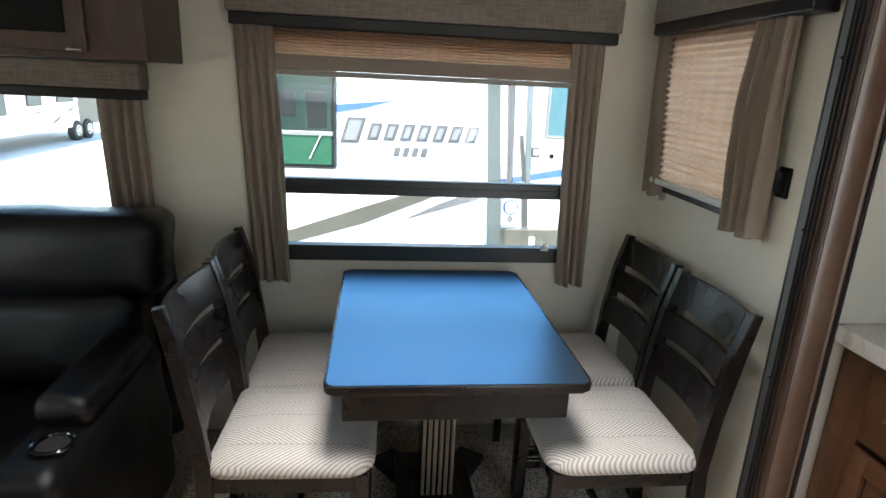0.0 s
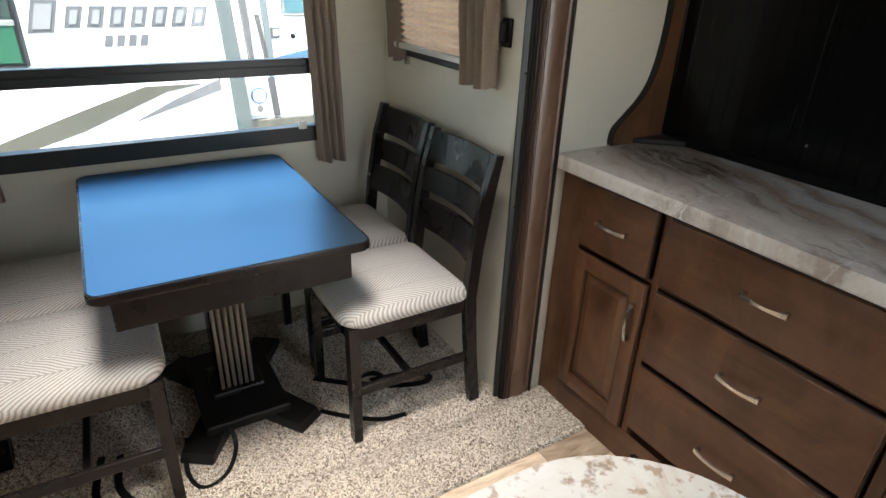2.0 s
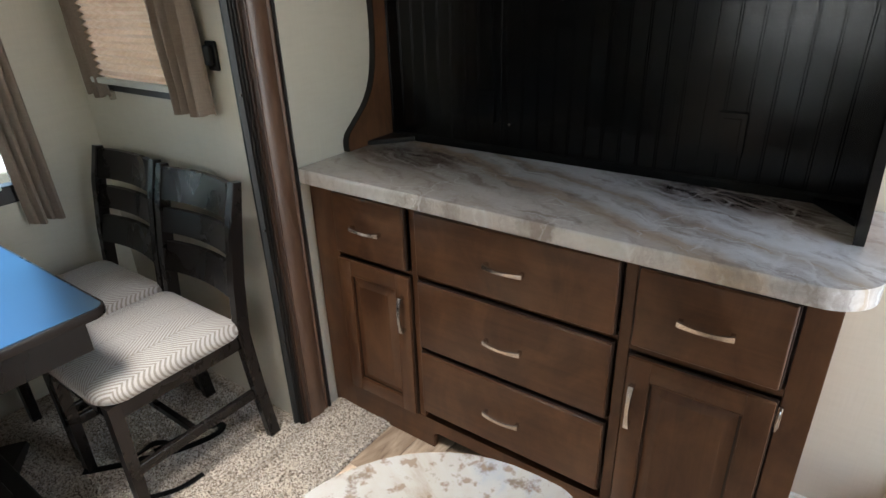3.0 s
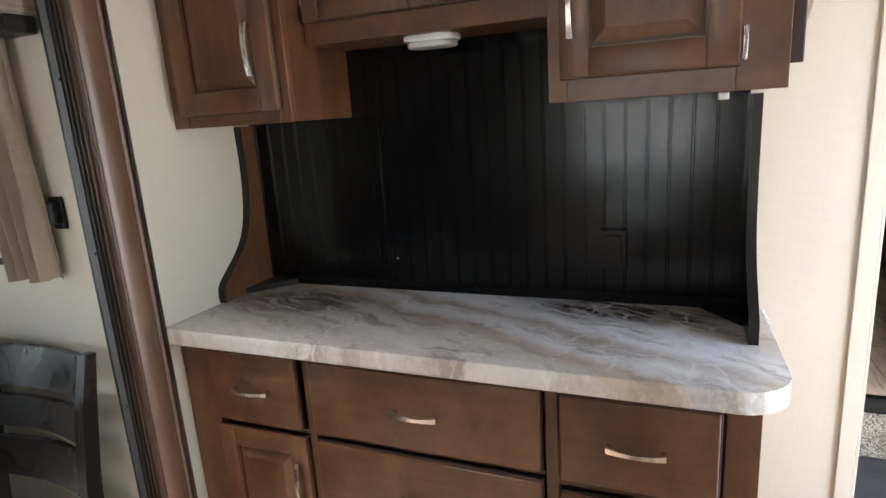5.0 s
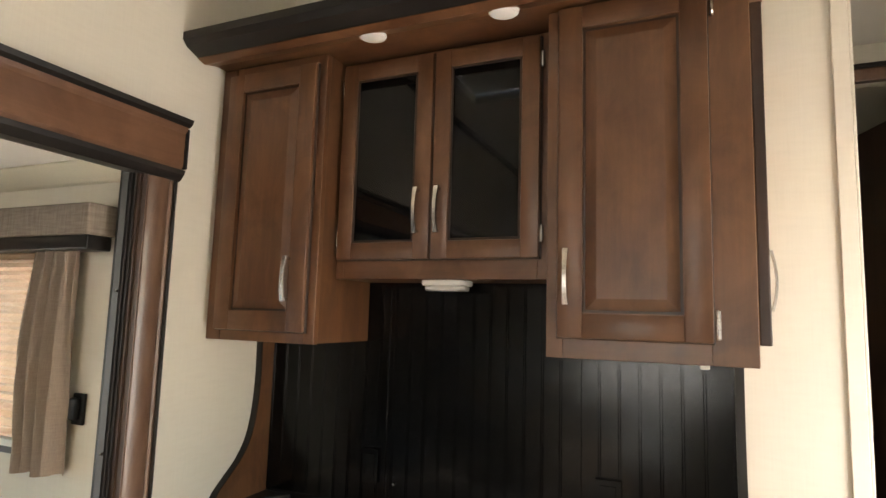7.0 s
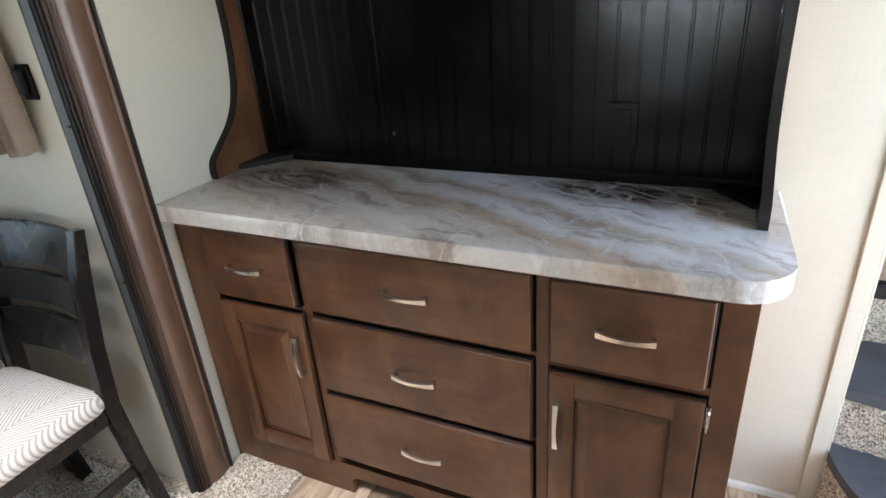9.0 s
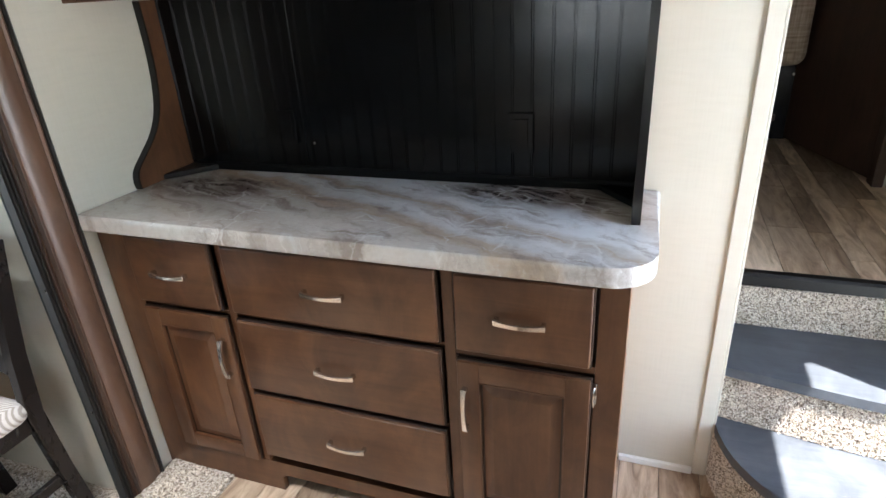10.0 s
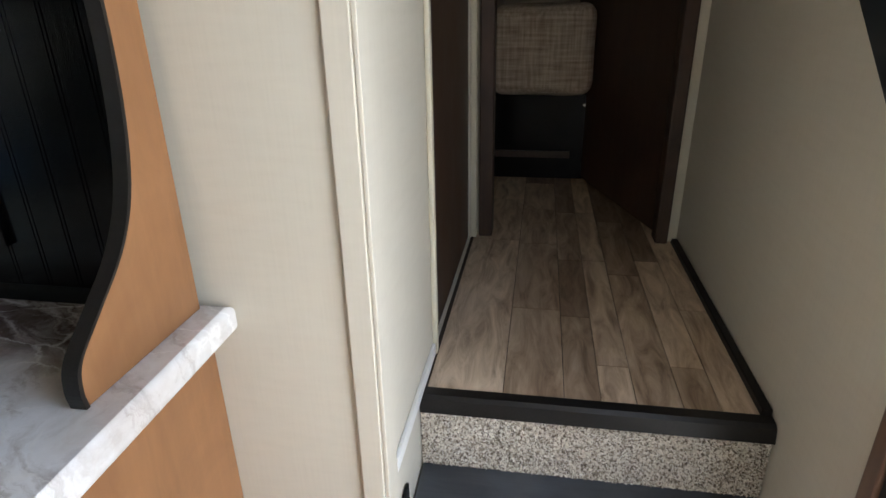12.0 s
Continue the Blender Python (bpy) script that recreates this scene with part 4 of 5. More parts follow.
# ---- windows, shades, valances and curtains ----
def window_frame(name, label, axis, p0, p1, a0, a1, z0, z1, bars=(), rim=0.030, mat=BLACK_FRAME, low=None):
    """A framed window in an opening: rim, bars (z0, z1) and panes."""
    w = tagged(new(name), label, "window", kind="structure")

    def put(nm, u0, u1, w0, w1, q0, q1, m, bevel=0.003):
        bm = slab(q0, q1, u0, u1, w0, w1, bevel) if axis == "x" else slab(u0, u1, q0, q1, w0, w1, bevel)
        return part(nm, bm, m, w)

    low = low or rim
    put("frame_side", a0, a0 + rim, z0, z1, p0, p1, mat)
    put("frame_side", a1 - rim, a1, z0, z1, p0, p1, mat)
    put("frame_sill", a0 + rim, a1 - rim, z0, z0 + low, p0, p1, mat)
    put("frame_head", a0 + rim, a1 - rim, z1 - rim, z1, p0, p1, mat)
    edges = [z0 + low] + [z for b in bars for z in b] + [z1 - rim]
    for b0, b1 in bars:
        put("bar", a0 + rim, a1 - rim, b0, b1, p0 + 0.004, p1 - 0.004, mat)
        put("bar_lip", a0 + rim, a1 - rim, (b0 + b1) / 2 - 0.004, (b0 + b1) / 2 + 0.004, p0 - 0.002, p0 + 0.006, mat, 0.001)
    mid = (p0 + p1) / 2
    for e0, e1 in zip(edges[::2], edges[1::2]):
        pane = put("pane", a0 + rim - 0.004, a1 - rim + 0.004, e0 - 0.004, e1 + 0.004, mid - 0.002, mid + 0.002, CLEAR, 0)
        pane.visible_shadow = False
    return w


window_frame("window_1", "black-framed dining window with a cross bar looking onto a white trailer", "y", 2.822, 2.875, WIN_N[0], WIN_N[1], 0.758, WIN_N[3], [(1.022, 1.082)], low=0.062)
window_latch = part("latch", slab(0.880, 0.912, 2.812, 2.8235, 0.812, 0.836, 0.003), WHITE_PLASTIC, bpy.data.objects["window_1"], "small white window latch")
part("tab", slab(0.889, 0.903, 2.806, 2.8125, 0.826, 0.846, 0.002), WHITE_PLASTIC, window_latch)
window_frame("window_2", "black-framed window over the recliner", "y", 2.824, 2.875, *WIN_L)
window_frame("window_3", "black-framed end window behind a closed pleated shade", "x", 1.270, 1.318, *WIN_E)
# window_4 and window_5 are unseen, added as openings for the fill lamps
window_frame("window_4", "unseen window added to the entry wall for a fill lamp", "y", -0.572, -0.520, -0.75, 0.05, 1.20, 1.75)
window_frame("window_5", "unseen wide black-framed window added at the living end", "x", -3.245, -3.205, 0.32, 1.62, 0.72, 1.72)


def valance(name, label, x0, x1, y0, y1, z0, z1, band=0.040, rim=0.0):
    """A padded tweed box over a black lower band."""
    v = tagged(new(name), label, "valance")
    part("box", slab(x0, x1, y0, y1, z0 + band, z1, 0.006, 3), VALANCE, v, smooth=True)
    part("band", slab(x0 + rim, x1 - rim, y0 + rim, y1 - 0.001, z0, z0 + band, 0.004), BLACK_TRIM, v, "black lower band")
    return v


valance("valance", "taupe tweed box valance with a black band over the dining window", -0.300, 1.085, 2.742, 2.828, 1.612, 1.765, 0.040, 0.008)
valance("valance", "taupe tweed box valance with a black band over the end window", 1.190, 1.2715, 1.925, 2.735, 1.652, 1.772, 0.038, 0.006)
valance("valance", "taupe tweed box valance with a black band over the recliner window", -3.05, -0.590, 2.742, 2.828, 1.345, 1.468, 0.035, 0.006)


def curtain(label, axis, p, top, bottom, z0, z1, pleats, depth=0.020, bulge=0.0):
    """A gathered panel; its folds run from rail to hem and bunch a little at the hem."""
    bm = bmesh.new()
    n, rows, grid = pleats * 10, 16, []
    for j in range(rows + 1):
        t = j / rows
        a = top[0] + (bottom[0] - top[0]) * t ** 1.5
        b = top[1] + (bottom[1] - top[1]) * t ** 1.5 + bulge * math.sin(math.pi * min(1, t * 1.05)) ** 1.5
        row = []
        for i in range(n + 1):
            s = i / n
            wob = 0.45 * noise.noise((s * 5 + p, t * 2.2, top[0] * 3))
            ph = (s + 0.09 * wob) * pleats * 2 * math.pi
            fold = depth * (0.55 + 0.45 * t) * (math.sin(ph) + 0.35 * math.sin(2 * ph + 1.3 + 2 * wob)) * (0.8 + 0.5 * wob)
            u = a + (b - a) * s + 0.004 * math.cos(ph)
            z = z1 + (z0 - z1) * t + 0.006 * math.sin(ph * 0.5) * t
            q = p - depth * 1.2 + fold
            row.append(bm.verts.new((u, q, z) if axis == "y" else (q, u, z)))
        grid.append(row)
    for r0, r1 in zip(grid, grid[1:]):
        for i in range(n):
            bm.faces.new((r0[i], r0[i + 1], r1[i + 1], r1[i]))
    bmesh.ops.recalc_face_normals(bm, faces=bm.faces[:])
    bmesh.ops.solidify(bm, geom=bm.faces[:], thickness=0.0022)
    c = part("curtain", bm, CURTAIN, None, smooth=True)
    return tagged(c, label, "curtain", "taupe curtains")


curtain("narrow taupe pleated curtain beside the dining window", "y", 2.812, (-0.289, -0.157), (-0.250, -0.119), 0.684, 1.622, 4, 0.018, 0.010)
curtain("narrow taupe pleated curtain beside the dining window", "y", 2.812, (0.914, 1.040), (0.945, 1.057), 0.674, 1.622, 4, 0.018)
curtain("taupe curtain gathered to one side of the end window", "x", 1.262, (2.012, 2.172), (2.003, 2.166), 1.080, 1.675, 4, 0.024, 0.030)
curtain("narrow taupe curtain in the corner by the end window", "x", 1.262, (2.668, 2.765), (2.600, 2.722), 1.085, 1.675, 3, 0.016)
curtain("tan curtain beside the recliner window", "y", 2.812, (-0.765, -0.610), (-0.745, -0.600), 0.80, 1.36, 4, 0.016)


def pleated_shade(label, axis, p, a0, a1, z0, z1, pitch, depth, mat, rail, low_band=0.0):
    s = tagged(new("pleated_shade"), label, "window shade")
    n = max(2, round((z1 - z0 - low_band) / pitch))
    bm = bmesh.new()
    rows = []
    for k in range(2 * n + 1):
        z = z0 + low_band + (z1 - z0 - low_band) * k / (2 * n)
        q = p + (depth if k % 2 else 0.0)
        rows.append([bm.verts.new((u, q, z) if axis == "y" else (q, u, z)) for u in (a0, (2 * a0 + a1) / 3, (a0 + 2 * a1) / 3, a1)])
    for r0, r1 in zip(rows, rows[1:]):
        for i in range(3):
            bm.faces.new((r0[i], r0[i + 1], r1[i + 1], r1[i]))
    part("pleats", bm, mat, s)

    def bar(nm, w0, w1, m, q0, q1):
        part(nm, slab(a0, a1, p + q0, p + q1, w0, w1, 0.003) if axis == "y" else slab(p + q0, p + q1, a0, a1, w0, w1, 0.003), m, s)

    if low_band:
        bar("lower_cloth", z0 + 0.012, z0 + low_band, SHADE_LOW, -0.004, 0.012)
    bar("bottom_rail", z0 - 0.008, z0 + 0.011, rail, -0.008, 0.014)
    return s


pleated_shade("tan pleated shade drawn up under the dining valance", "y", 2.792, -0.172, 0.940, 1.462, 1.618, 0.011, 0.018, SHADE, TAUPE_RAIL, 0.062)
pleated_shade("tan pleated shade fully closed over the end window", "x", 1.240, 2.130, 2.690, 1.140, 1.668, 0.022, 0.014, SHADE, GREY_RAIL)
knob = thing("shade_cord_clip", "black plastic clip on the slide-out end wall", "clip", at=(1.271, 1.997, 1.245))
part("plate", slab(-0.010, 0.0, -0.022, 0.022, -0.040, 0.040, 0.004, 3), BLACK_PLASTIC, knob, smooth=True)
part("lever", slab(-0.026, -0.010, -0.015, 0.015, -0.026, 0.030, 0.006, 3), BLACK_PLASTIC, knob, smooth=True)
hook = thing("shade_hold_down", "small metal shade bracket under the end window", "bracket", at=(1.271, 2.615, 1.095))
part("bracket", slab(-0.020, 0.0, -0.006, 0.006, -0.022, 0.016, 0.002), NICKEL, hook)

# ---- dining table ----
table = thing("dining_table", "black lacquered pedestal dining table with rounded corners", "table", at=(0.432, 2.325, 0))
part("tabletop", prism(rounded(-0.340, 0.340, -0.458, 0.452, 0.028, 6), 0.712, 0.737, None, 0.006, 3), ESPRESSO, table, smooth=True)
part("lacquered_field", prism(rounded(-0.3335, 0.3335, -0.4515, 0.4455, 0.024, 6), 0.7365, 0.7384, None, 0.0008, 1), TABLE_TOP, table, "glossy lacquered top surface with sky blue put into its sheen")
for x0, x1, y0, y1 in ((-0.298, 0.298, -0.400, -0.380), (-0.298, 0.298, 0.375, 0.395), (-0.298, -0.278, -0.380, 0.375), (0.278, 0.298, -0.380, 0.375)):
    part("apron", slab(x0, x1, y0, y1, 0.606, 0.711, 0.002), ESPRESSO, table)
column = part("column", slab(-0.058, 0.058, -0.056, 0.058, 0.065, 0.711, 0.003), BLACK_WOOD, table)
for k in range(6):
    x = -0.0545 + k * 0.0195
    part("flute", slab(x, x + 0.0115, -0.066, -0.054, 0.075, 0.705, 0.004, 3), FLUTE, column, smooth=True)
part("base_board", slab(-0.135, 0.135, -0.212, 0.212, 0.040, 0.080, 0.008), BLACK_TRIM, table, "wide black base board")
part("base_block", slab(-0.085, 0.085, -0.085, 0.085, 0.079, 0.100, 0.006), ESPRESSO, table)
foot = [(0.02, 0.0), (0.322, 0.0), (0.330, 0.016), (0.314, 0.042), (0.16, 0.060), (0.02, 0.058)]
for a in (-56, -124, 56, 124):
    m = pose(0, 0, 0, 0, 0, a) @ Matrix(((1, 0, 0, 0), (0, 0, 1, 0), (0, 1, 0, 0), (0, 0, 0, 1)))
    part("foot", prism(foot, -0.052, 0.052, m, 0.004), BLACK_TRIM, table)


# ---- dining chairs ----
def dining_chair():
    """Faces +x; the origin is on the floor."""
    ch = thing("dining_chair", "dark espresso ladder-back dining chair with a pale leaf-pattern seat", "chair", "chairs round the table")
    back = [(-0.262, 0.0), (-0.222, 0.0), (-0.196, 0.24), (-0.178, 0.43), (-0.196, 0.60), (-0.226, 0.78), (-0.262, 0.905), (-0.290, 0.900), (-0.262, 0.76), (-0.236, 0.60), (-0.220, 0.43), (-0.234, 0.24)]
    for y in (-0.200, 0.170):
        part("back_leg", prism(back, y, y + 0.030, ALONG_Y, 0.003), ESPRESSO, ch)
    for y in (-0.194, 0.158):
        leg = [(x, yy) for x, yy in ((0.186, y), (0.222, y), (0.222, y + 0.036), (0.186, y + 0.036))]
        bm = prism(leg, 0.0, 0.432, None, 0.0)
        for v in bm.verts:
            if v.co.z < 0.1:
                v.co.x += -0.004 if v.co.x > 0.2 else 0.004
        part("front_leg", bm, ESPRESSO, ch)
    for z0, z1, x in ((0.795, 0.895, -0.252), (0.690, 0.765, -0.230), (0.560, 0.655, -0.206)):
        bm = bmesh.new()
        rows = []
        lean = (z1 - z0) * 0.28
        for k in range(11):
            s = k / 10 * 2 - 1
            bow = -0.022 * (1 - s * s)
            y = s * 0.171
            rows.append([bm.verts.new(c) for c in ((x + bow, y, z0), (x + bow + 0.016, y, z0), (x + bow - lean + 0.016, y, z1), (x + bow - lean, y, z1))])
        for a, b in zip(rows, rows[1:]):
            for k in range(4):
                bm.faces.new((a[k], a[(k + 1) % 4], b[(k + 1) % 4], b[k]))
        bm.faces.new(rows[0][::-1])
        bm.faces.new(rows[-1])
        part("back_rail", bm, ESPRESSO, ch, smooth=True)
    for y in (-0.190, 0.170):
        part("seat_rail", slab(-0.19, 0.186, y, y + 0.020, 0.382, 0.436, 0.002), ESPRESSO, ch)
        part("stretcher", slab(-0.212, 0.190, y + 0.002, y + 0.018, 0.178, 0.212, 0.003), ESPRESSO, ch)
    part("seat_rail", slab(0.196, 0.216, -0.158, 0.158, 0.382, 0.436, 0.002), ESPRESSO, ch)
    part("seat_rail", slab(-0.206, -0.188, -0.170, 0.170, 0.382, 0.436, 0.002), ESPRESSO, ch)
    part("stretcher", slab(0.000, 0.018, -0.172, 0.172, 0.182, 0.208, 0.003), ESPRESSO, ch)
    # domed cushion
    bm = bmesh.new()
    n, rings = 14, []
    edge = rounded(-0.200, 0.238, -0.208, 0.208, (0.075, 0.045, 0.045, 0.075), 8)
    cx = 0.019
    for inset, z in ((0.975, 0.436), (0.995, 0.443), (1.0, 0.454), (0.992, 0.465), (0.968, 0.475), (0.92, 0.484), (0.82, 0.493), (0.66, 0.500), (0.46, 0.504), (0.22, 0.506)):
        rings.append([bm.verts.new((cx + (x - cx) * inset, y * inset, z)) for x, y in edge])
    for a, b in zip(rings, rings[1:]):
        for k in range(len(edge)):
            bm.faces.new((a[k], a[(k + 1) % len(edge)], b[(k + 1) % len(edge)], b[k]))
    bm.faces.new(rings[0][::-1])
    bm.faces.new(rings[-1])
    part("seat", bm, SEAT_FABRIC, ch, "pale leaf-pattern upholstered seat", smooth=True)
    return ch


chair = dining_chair()
chair.matrix_basis = pose(0.925, 2.095, 0.010, 0, 0, 180)
copy_thing(chair, pose(0.935, 2.525, 0.010, 0, 0, 180.5))
copy_thing(chair, pose(-0.012, 2.118, 0.010, 0, 0, -1.5))
copy_thing(chair, pose(-0.008, 2.530, 0.010, 0, 0, 0.5))


# ---- straps and cords on the carpet ----
def strap(label, points, width=0.011):
    s = part("tie_down_strap", tube(smooth_line(points, 6), width, 6, None, 0.18), BLACK_PLASTIC, None)
    return tagged(s, label, "strap", "tie-down straps")


strap("black webbing strap lying on the carpet under a chair", [(0.66, 2.10, 0.014), (0.74, 2.02, 0.016), (0.83, 1.96, 0.014), (0.915, 1.945, 0.014)])
strap("black webbing strap looped on the carpet under a chair", [(0.70, 2.28, 0.014), (0.84, 2.16, 0.016), (0.96, 2.06, 0.040), (1.05, 2.05, 0.030), (1.08, 2.10, 0.016), (0.99, 2.15, 0.014), (0.88, 2.17, 0.014)], 0.014)
strap("black webbing strap bunched in a standing loop under a chair", [(0.80, 2.20, 0.014), (0.83, 2.15, 0.060), (0.87, 2.12, 0.085), (0.91, 2.10, 0.060), (0.89, 2.13, 0.016), (0.83, 2.18, 0.014)], 0.014)
strap("black webbing strap curled beside the table foot", [(0.24, 2.14, 0.05), (0.22, 2.03, 0.016), (0.25, 1.95, 0.014), (0.32, 1.97, 0.014), (0.37, 2.06, 0.030), (0.36, 2.14, 0.08)], 0.007)
strap("black webbing strap trailing on the carpet by a chair", [(0.05, 2.20, 0.014), (0.04, 2.06, 0.014), (0.10, 1.95, 0.014), (0.20, 1.86, 0.014), (0.24, 1.78, 0.014)])
strap("black webbing strap trailing on the carpet by a chair", [(0.00, 2.22, 0.014), (-0.02, 2.05, 0.014), (0.04, 1.92, 0.014), (0.12, 1.80, 0.014)])

# ---- recliner ----
sofa = thing("recliner_sofa", "black leather reclining sofa with a cup holder in its arm", "sofa", at=(-0.50, 2.2, 0))
sofa.matrix_basis = Matrix()


def cushion(name, x0, x1, y0, y1, z0, z1, r, tilt=0.0, puff=0.0, label=""):
    bm = slab(x0, x1, y0, y1, z0, z1, r, 5)
    bmesh.ops.subdivide_edges(bm, edges=[e for e in bm.edges if e.calc_length() > 0.12], cuts=10, use_grid_fill=True)
    c = Vector(((x0 + x1) / 2, (y0 + y1) / 2, (z0 + z1) / 2))
    for v in bm.verts:
        d = v.co - c
        n = noise.noise(v.co * 5) * 0.011 + noise.noise(v.co * 13) * 0.006
        s = max(0, 1 - (2 * d.x / (x1 - x0)) ** 2) * max(0, 1 - (2 * d.z / (z1 - z0)) ** 2)
        v.co += Vector((n, -puff * s + n, n))
    bmesh.ops.rotate(bm, cent=(c.x, c.y, z0), matrix=Matrix.Rotation(radians(tilt), 3, "X"), verts=bm.verts[:])
    return part(name, bm, LEATHER, sofa, label, smooth=True)


cushion("base", -2.10, -0.56, 1.90, 2.72, 0.05, 0.34, 0.03)
for x0, x1 in ((-1.36, -0.640), (-2.08, -1.38)):
    cushion("seat_cushion", x0, x1, 1.80, 2.42, 0.30, 0.47, 0.06)
    cushion("lower_back_cushion", x0, x1 + 0.10, 2.38, 2.62, 0.44, 0.76, 0.08, -6, 0.03)
    cushion("upper_back_cushion", x0, x1 + 0.17, 2.42, 2.66, 0.72, 1.010, 0.075, -5, 0.03)
arm = cushion("arm", -0.640, -0.470, 1.74, 2.44, 0.06, 0.590, 0.045)
cushion("arm_pad", -0.630, -0.480, 1.95, 2.40, 0.575, 0.665, 0.040)
cushion("back_shell", -2.10, -0.50, 2.62, 2.74, 0.10, 0.98, 0.05)
bm = bmesh.new()
rings = []
for r, z in ((0.050, 0.596), (0.050, 0.601), (0.046, 0.604), (0.040, 0.603), (0.037, 0.598), (0.036, 0.594)):
    rings.append([bm.verts.new((-0.530 + r * math.cos(2 * math.pi * k / 28), 1.868 + r * math.sin(2 * math.pi * k / 28), z)) for k in range(28)])
for a, b in zip(rings, rings[1:]):
    for k in range(28):
        bm.faces.new((a[k], a[(k + 1) % 28], b[(k + 1) % 28], b[k]))
bm.faces.new(rings[-1])
cup = part("cup_holder", bm, GLOSS_BLACK, sofa, "glossy black cup holder", smooth=True)
part("well", disc(0.0345, 0, 0.0015, (-0.530, 1.868), 24, 0, Matrix.Translation((0, 0, 0.5945))), TYRE, cup)
part("arm_panel", slab(-0.625, -0.505, 1.728, 1.745, 0.20, 0.545, 0.008, 3), LEATHER, sofa, smooth=True)

over = tagged(new("overhead_cabinet"), "dark overhead cabinet above the recliner window", "cabinet")
part("body", slab(-3.08, -0.470, 2.50, 2.828, 1.472, 1.880, 0.003), DARK_DOOR, over)
for x0, x1 in ((-1.05, -0.63), (-1.50, -1.08), (-1.95, -1.53), (-2.40, -1.98), (-2.85, -2.43)):
    dd = part("door", slab(x0, x1, 2.480, 2.499, 1.490, 1.795, 0.004), DARK_DOOR, over)
    part("panel", slab(x0 + 0.05, x1 - 0.05, 2.474, 2.481, 1.54, 1.75, 0.004), SMOKED, dd)
    part("handle", slab(x1 - 0.05, x1 - 0.005, 2.465, 2.481, 1.493, 1.499, 0.002), NICKEL, dd)

# ---- entry steps ----
def bowed(left, right, points):
    return [(right, -0.513)] + [(right, 0.176)] + [(left, 0.176)] + points


steps = tagged(new("entry_steps"), "carpeted steps with charcoal boards leading up to the hall", "steps", kind="structure")
T2 = [(p.x, p.y) for p in smooth_line([(1.872, 0.176, 0), (1.856, 0.085, 0), (1.836, -0.02, 0), (1.810, -0.160, 0), (1.795, -0.300, 0), (1.799, -0.368, 0), (1.852, -0.432, 0), (1.911, -0.492, 0), (1.935, -0.513, 0)], 4)]
T1 = [(p.x, p.y) for p in smooth_line([(1.900, 0.176, 0), (1.800, 0.165, 0), (1.690, 0.120, 0), (1.590, 0.020, 0), (1.548, -0.160, 0), (1.590, -0.330, 0), (1.690, -0.440, 0), (1.820, -0.513, 0)], 4)]


def inset(line, dx):
    return [(x + dx, y) for x, y in line]


part("lower_riser", prism(inset(T1, 0.012) + [(2.137, -0.513), (2.137, 0.176)], 0.0, 0.172), CARPET, steps, "speckled carpet riser", smooth=True)
part("lower_tread", prism(T1 + [(2.137, -0.513), (2.137, 0.176)], 0.173, 0.204, None, 0.006, 3), STEP_BOARD, steps, "charcoal step board", smooth=True)
part("middle_riser", prism(inset(T2, 0.011) + [(2.137, -0.513), (2.137, 0.176)], 0.2045, 0.357), CARPET, steps, "speckled carpet riser", smooth=True)
part("middle_tread", prism(T2 + [(2.137, -0.513), (2.137, 0.176)], 0.358, 0.388, None, 0.006, 3), STEP_BOARD, steps, "charcoal step board", smooth=True)
part("upper_riser", slab(2.122, 2.14, -0.513, 0.176, 0.375, HALL - 0.034), CARPET, steps, "speckled carpet riser")
part("nosing", prism([(2.112, HALL - 0.034), (2.118, HALL - 0.004), (2.126, HALL + 0.003), (2.150, HALL + 0.004), (2.150, HALL - 0.02), (2.14, HALL - 0.034)], -0.513, 0.176, ALONG_Y), BLACK_TRIM, steps, "black metal nosing")
structure("trim_hall_edge", slab(2.151, 3.05, -0.514, -0.494, HALL - 0.004, HALL + 0.016, 0.003), BLACK_TRIM, "black strip along the hall floor", "trim")
plug = thing("wall_plug", "small black socket low on the hall wall", "socket", at=(1.955, 0.177, 0.447))
part("plate", slab(-0.018, 0.018, -0.007, 0.0, -0.030, 0.030, 0.003), BLACK_PLASTIC, plug)

# ---- hall and bedroom ----
structure("wall_bedroom_door", pierced("x", 3.06, 3.10, -0.513, 0.176, HALL, CEIL, [(-0.455, 0.120, HALL, 2.528)]), WALL, "pale wall around the bedroom doorway", "wall")
casing = tagged(new("trim_bedroom_door"), "dark wooden casing of the bedroom doorway", "trim", kind="structure")
part("jamb", slab(3.035, 3.11, -0.480, -0.440, HALL, 2.528, 0.004), DARK_DOOR, casing)
part("jamb", slab(3.035, 3.11, 0.105, 0.150, HALL, 2.528, 0.004), DARK_DOOR, casing)
part("head", slab(3.030, 3.11, -0.500, 0.160, 2.529, 2.585, 0.005), TRIM_WOOD_X, casing)
part("cap", slab(3.024, 3.11, -0.505, 0.165, 2.586, 2.606, 0.004), BLACK_TRIM, casing)
structure("trim_hall_casing", slab(3.022, 3.055, 0.158, 0.1775, HALL, 2.53, 0.004), COVE, "pale casing beside the bathroom door", "trim")
structure("trim_hall_casing_start", slab(2.280, 2.2995, 0.166, 0.1775, HALL, 2.53, 0.003), COVE, "pale casing edge of the bathroom door", "trim")
structure("trim_hall_base", slab(1.905, 2.28, 0.170, 0.1775, HALL + 0.001, HALL + 0.030, 0.002), WHITE_PLASTIC, "pale base strip of the hall wall", "baseboard")
bath = tagged(new("door_1"), "closed dark brown bathroom door in the hall", "door", kind="structure")
part("leaf", slab(2.302, 3.018, 0.184, 0.214, HALL + 0.006, 2.495, 0.003), DARK_DOOR, bath)
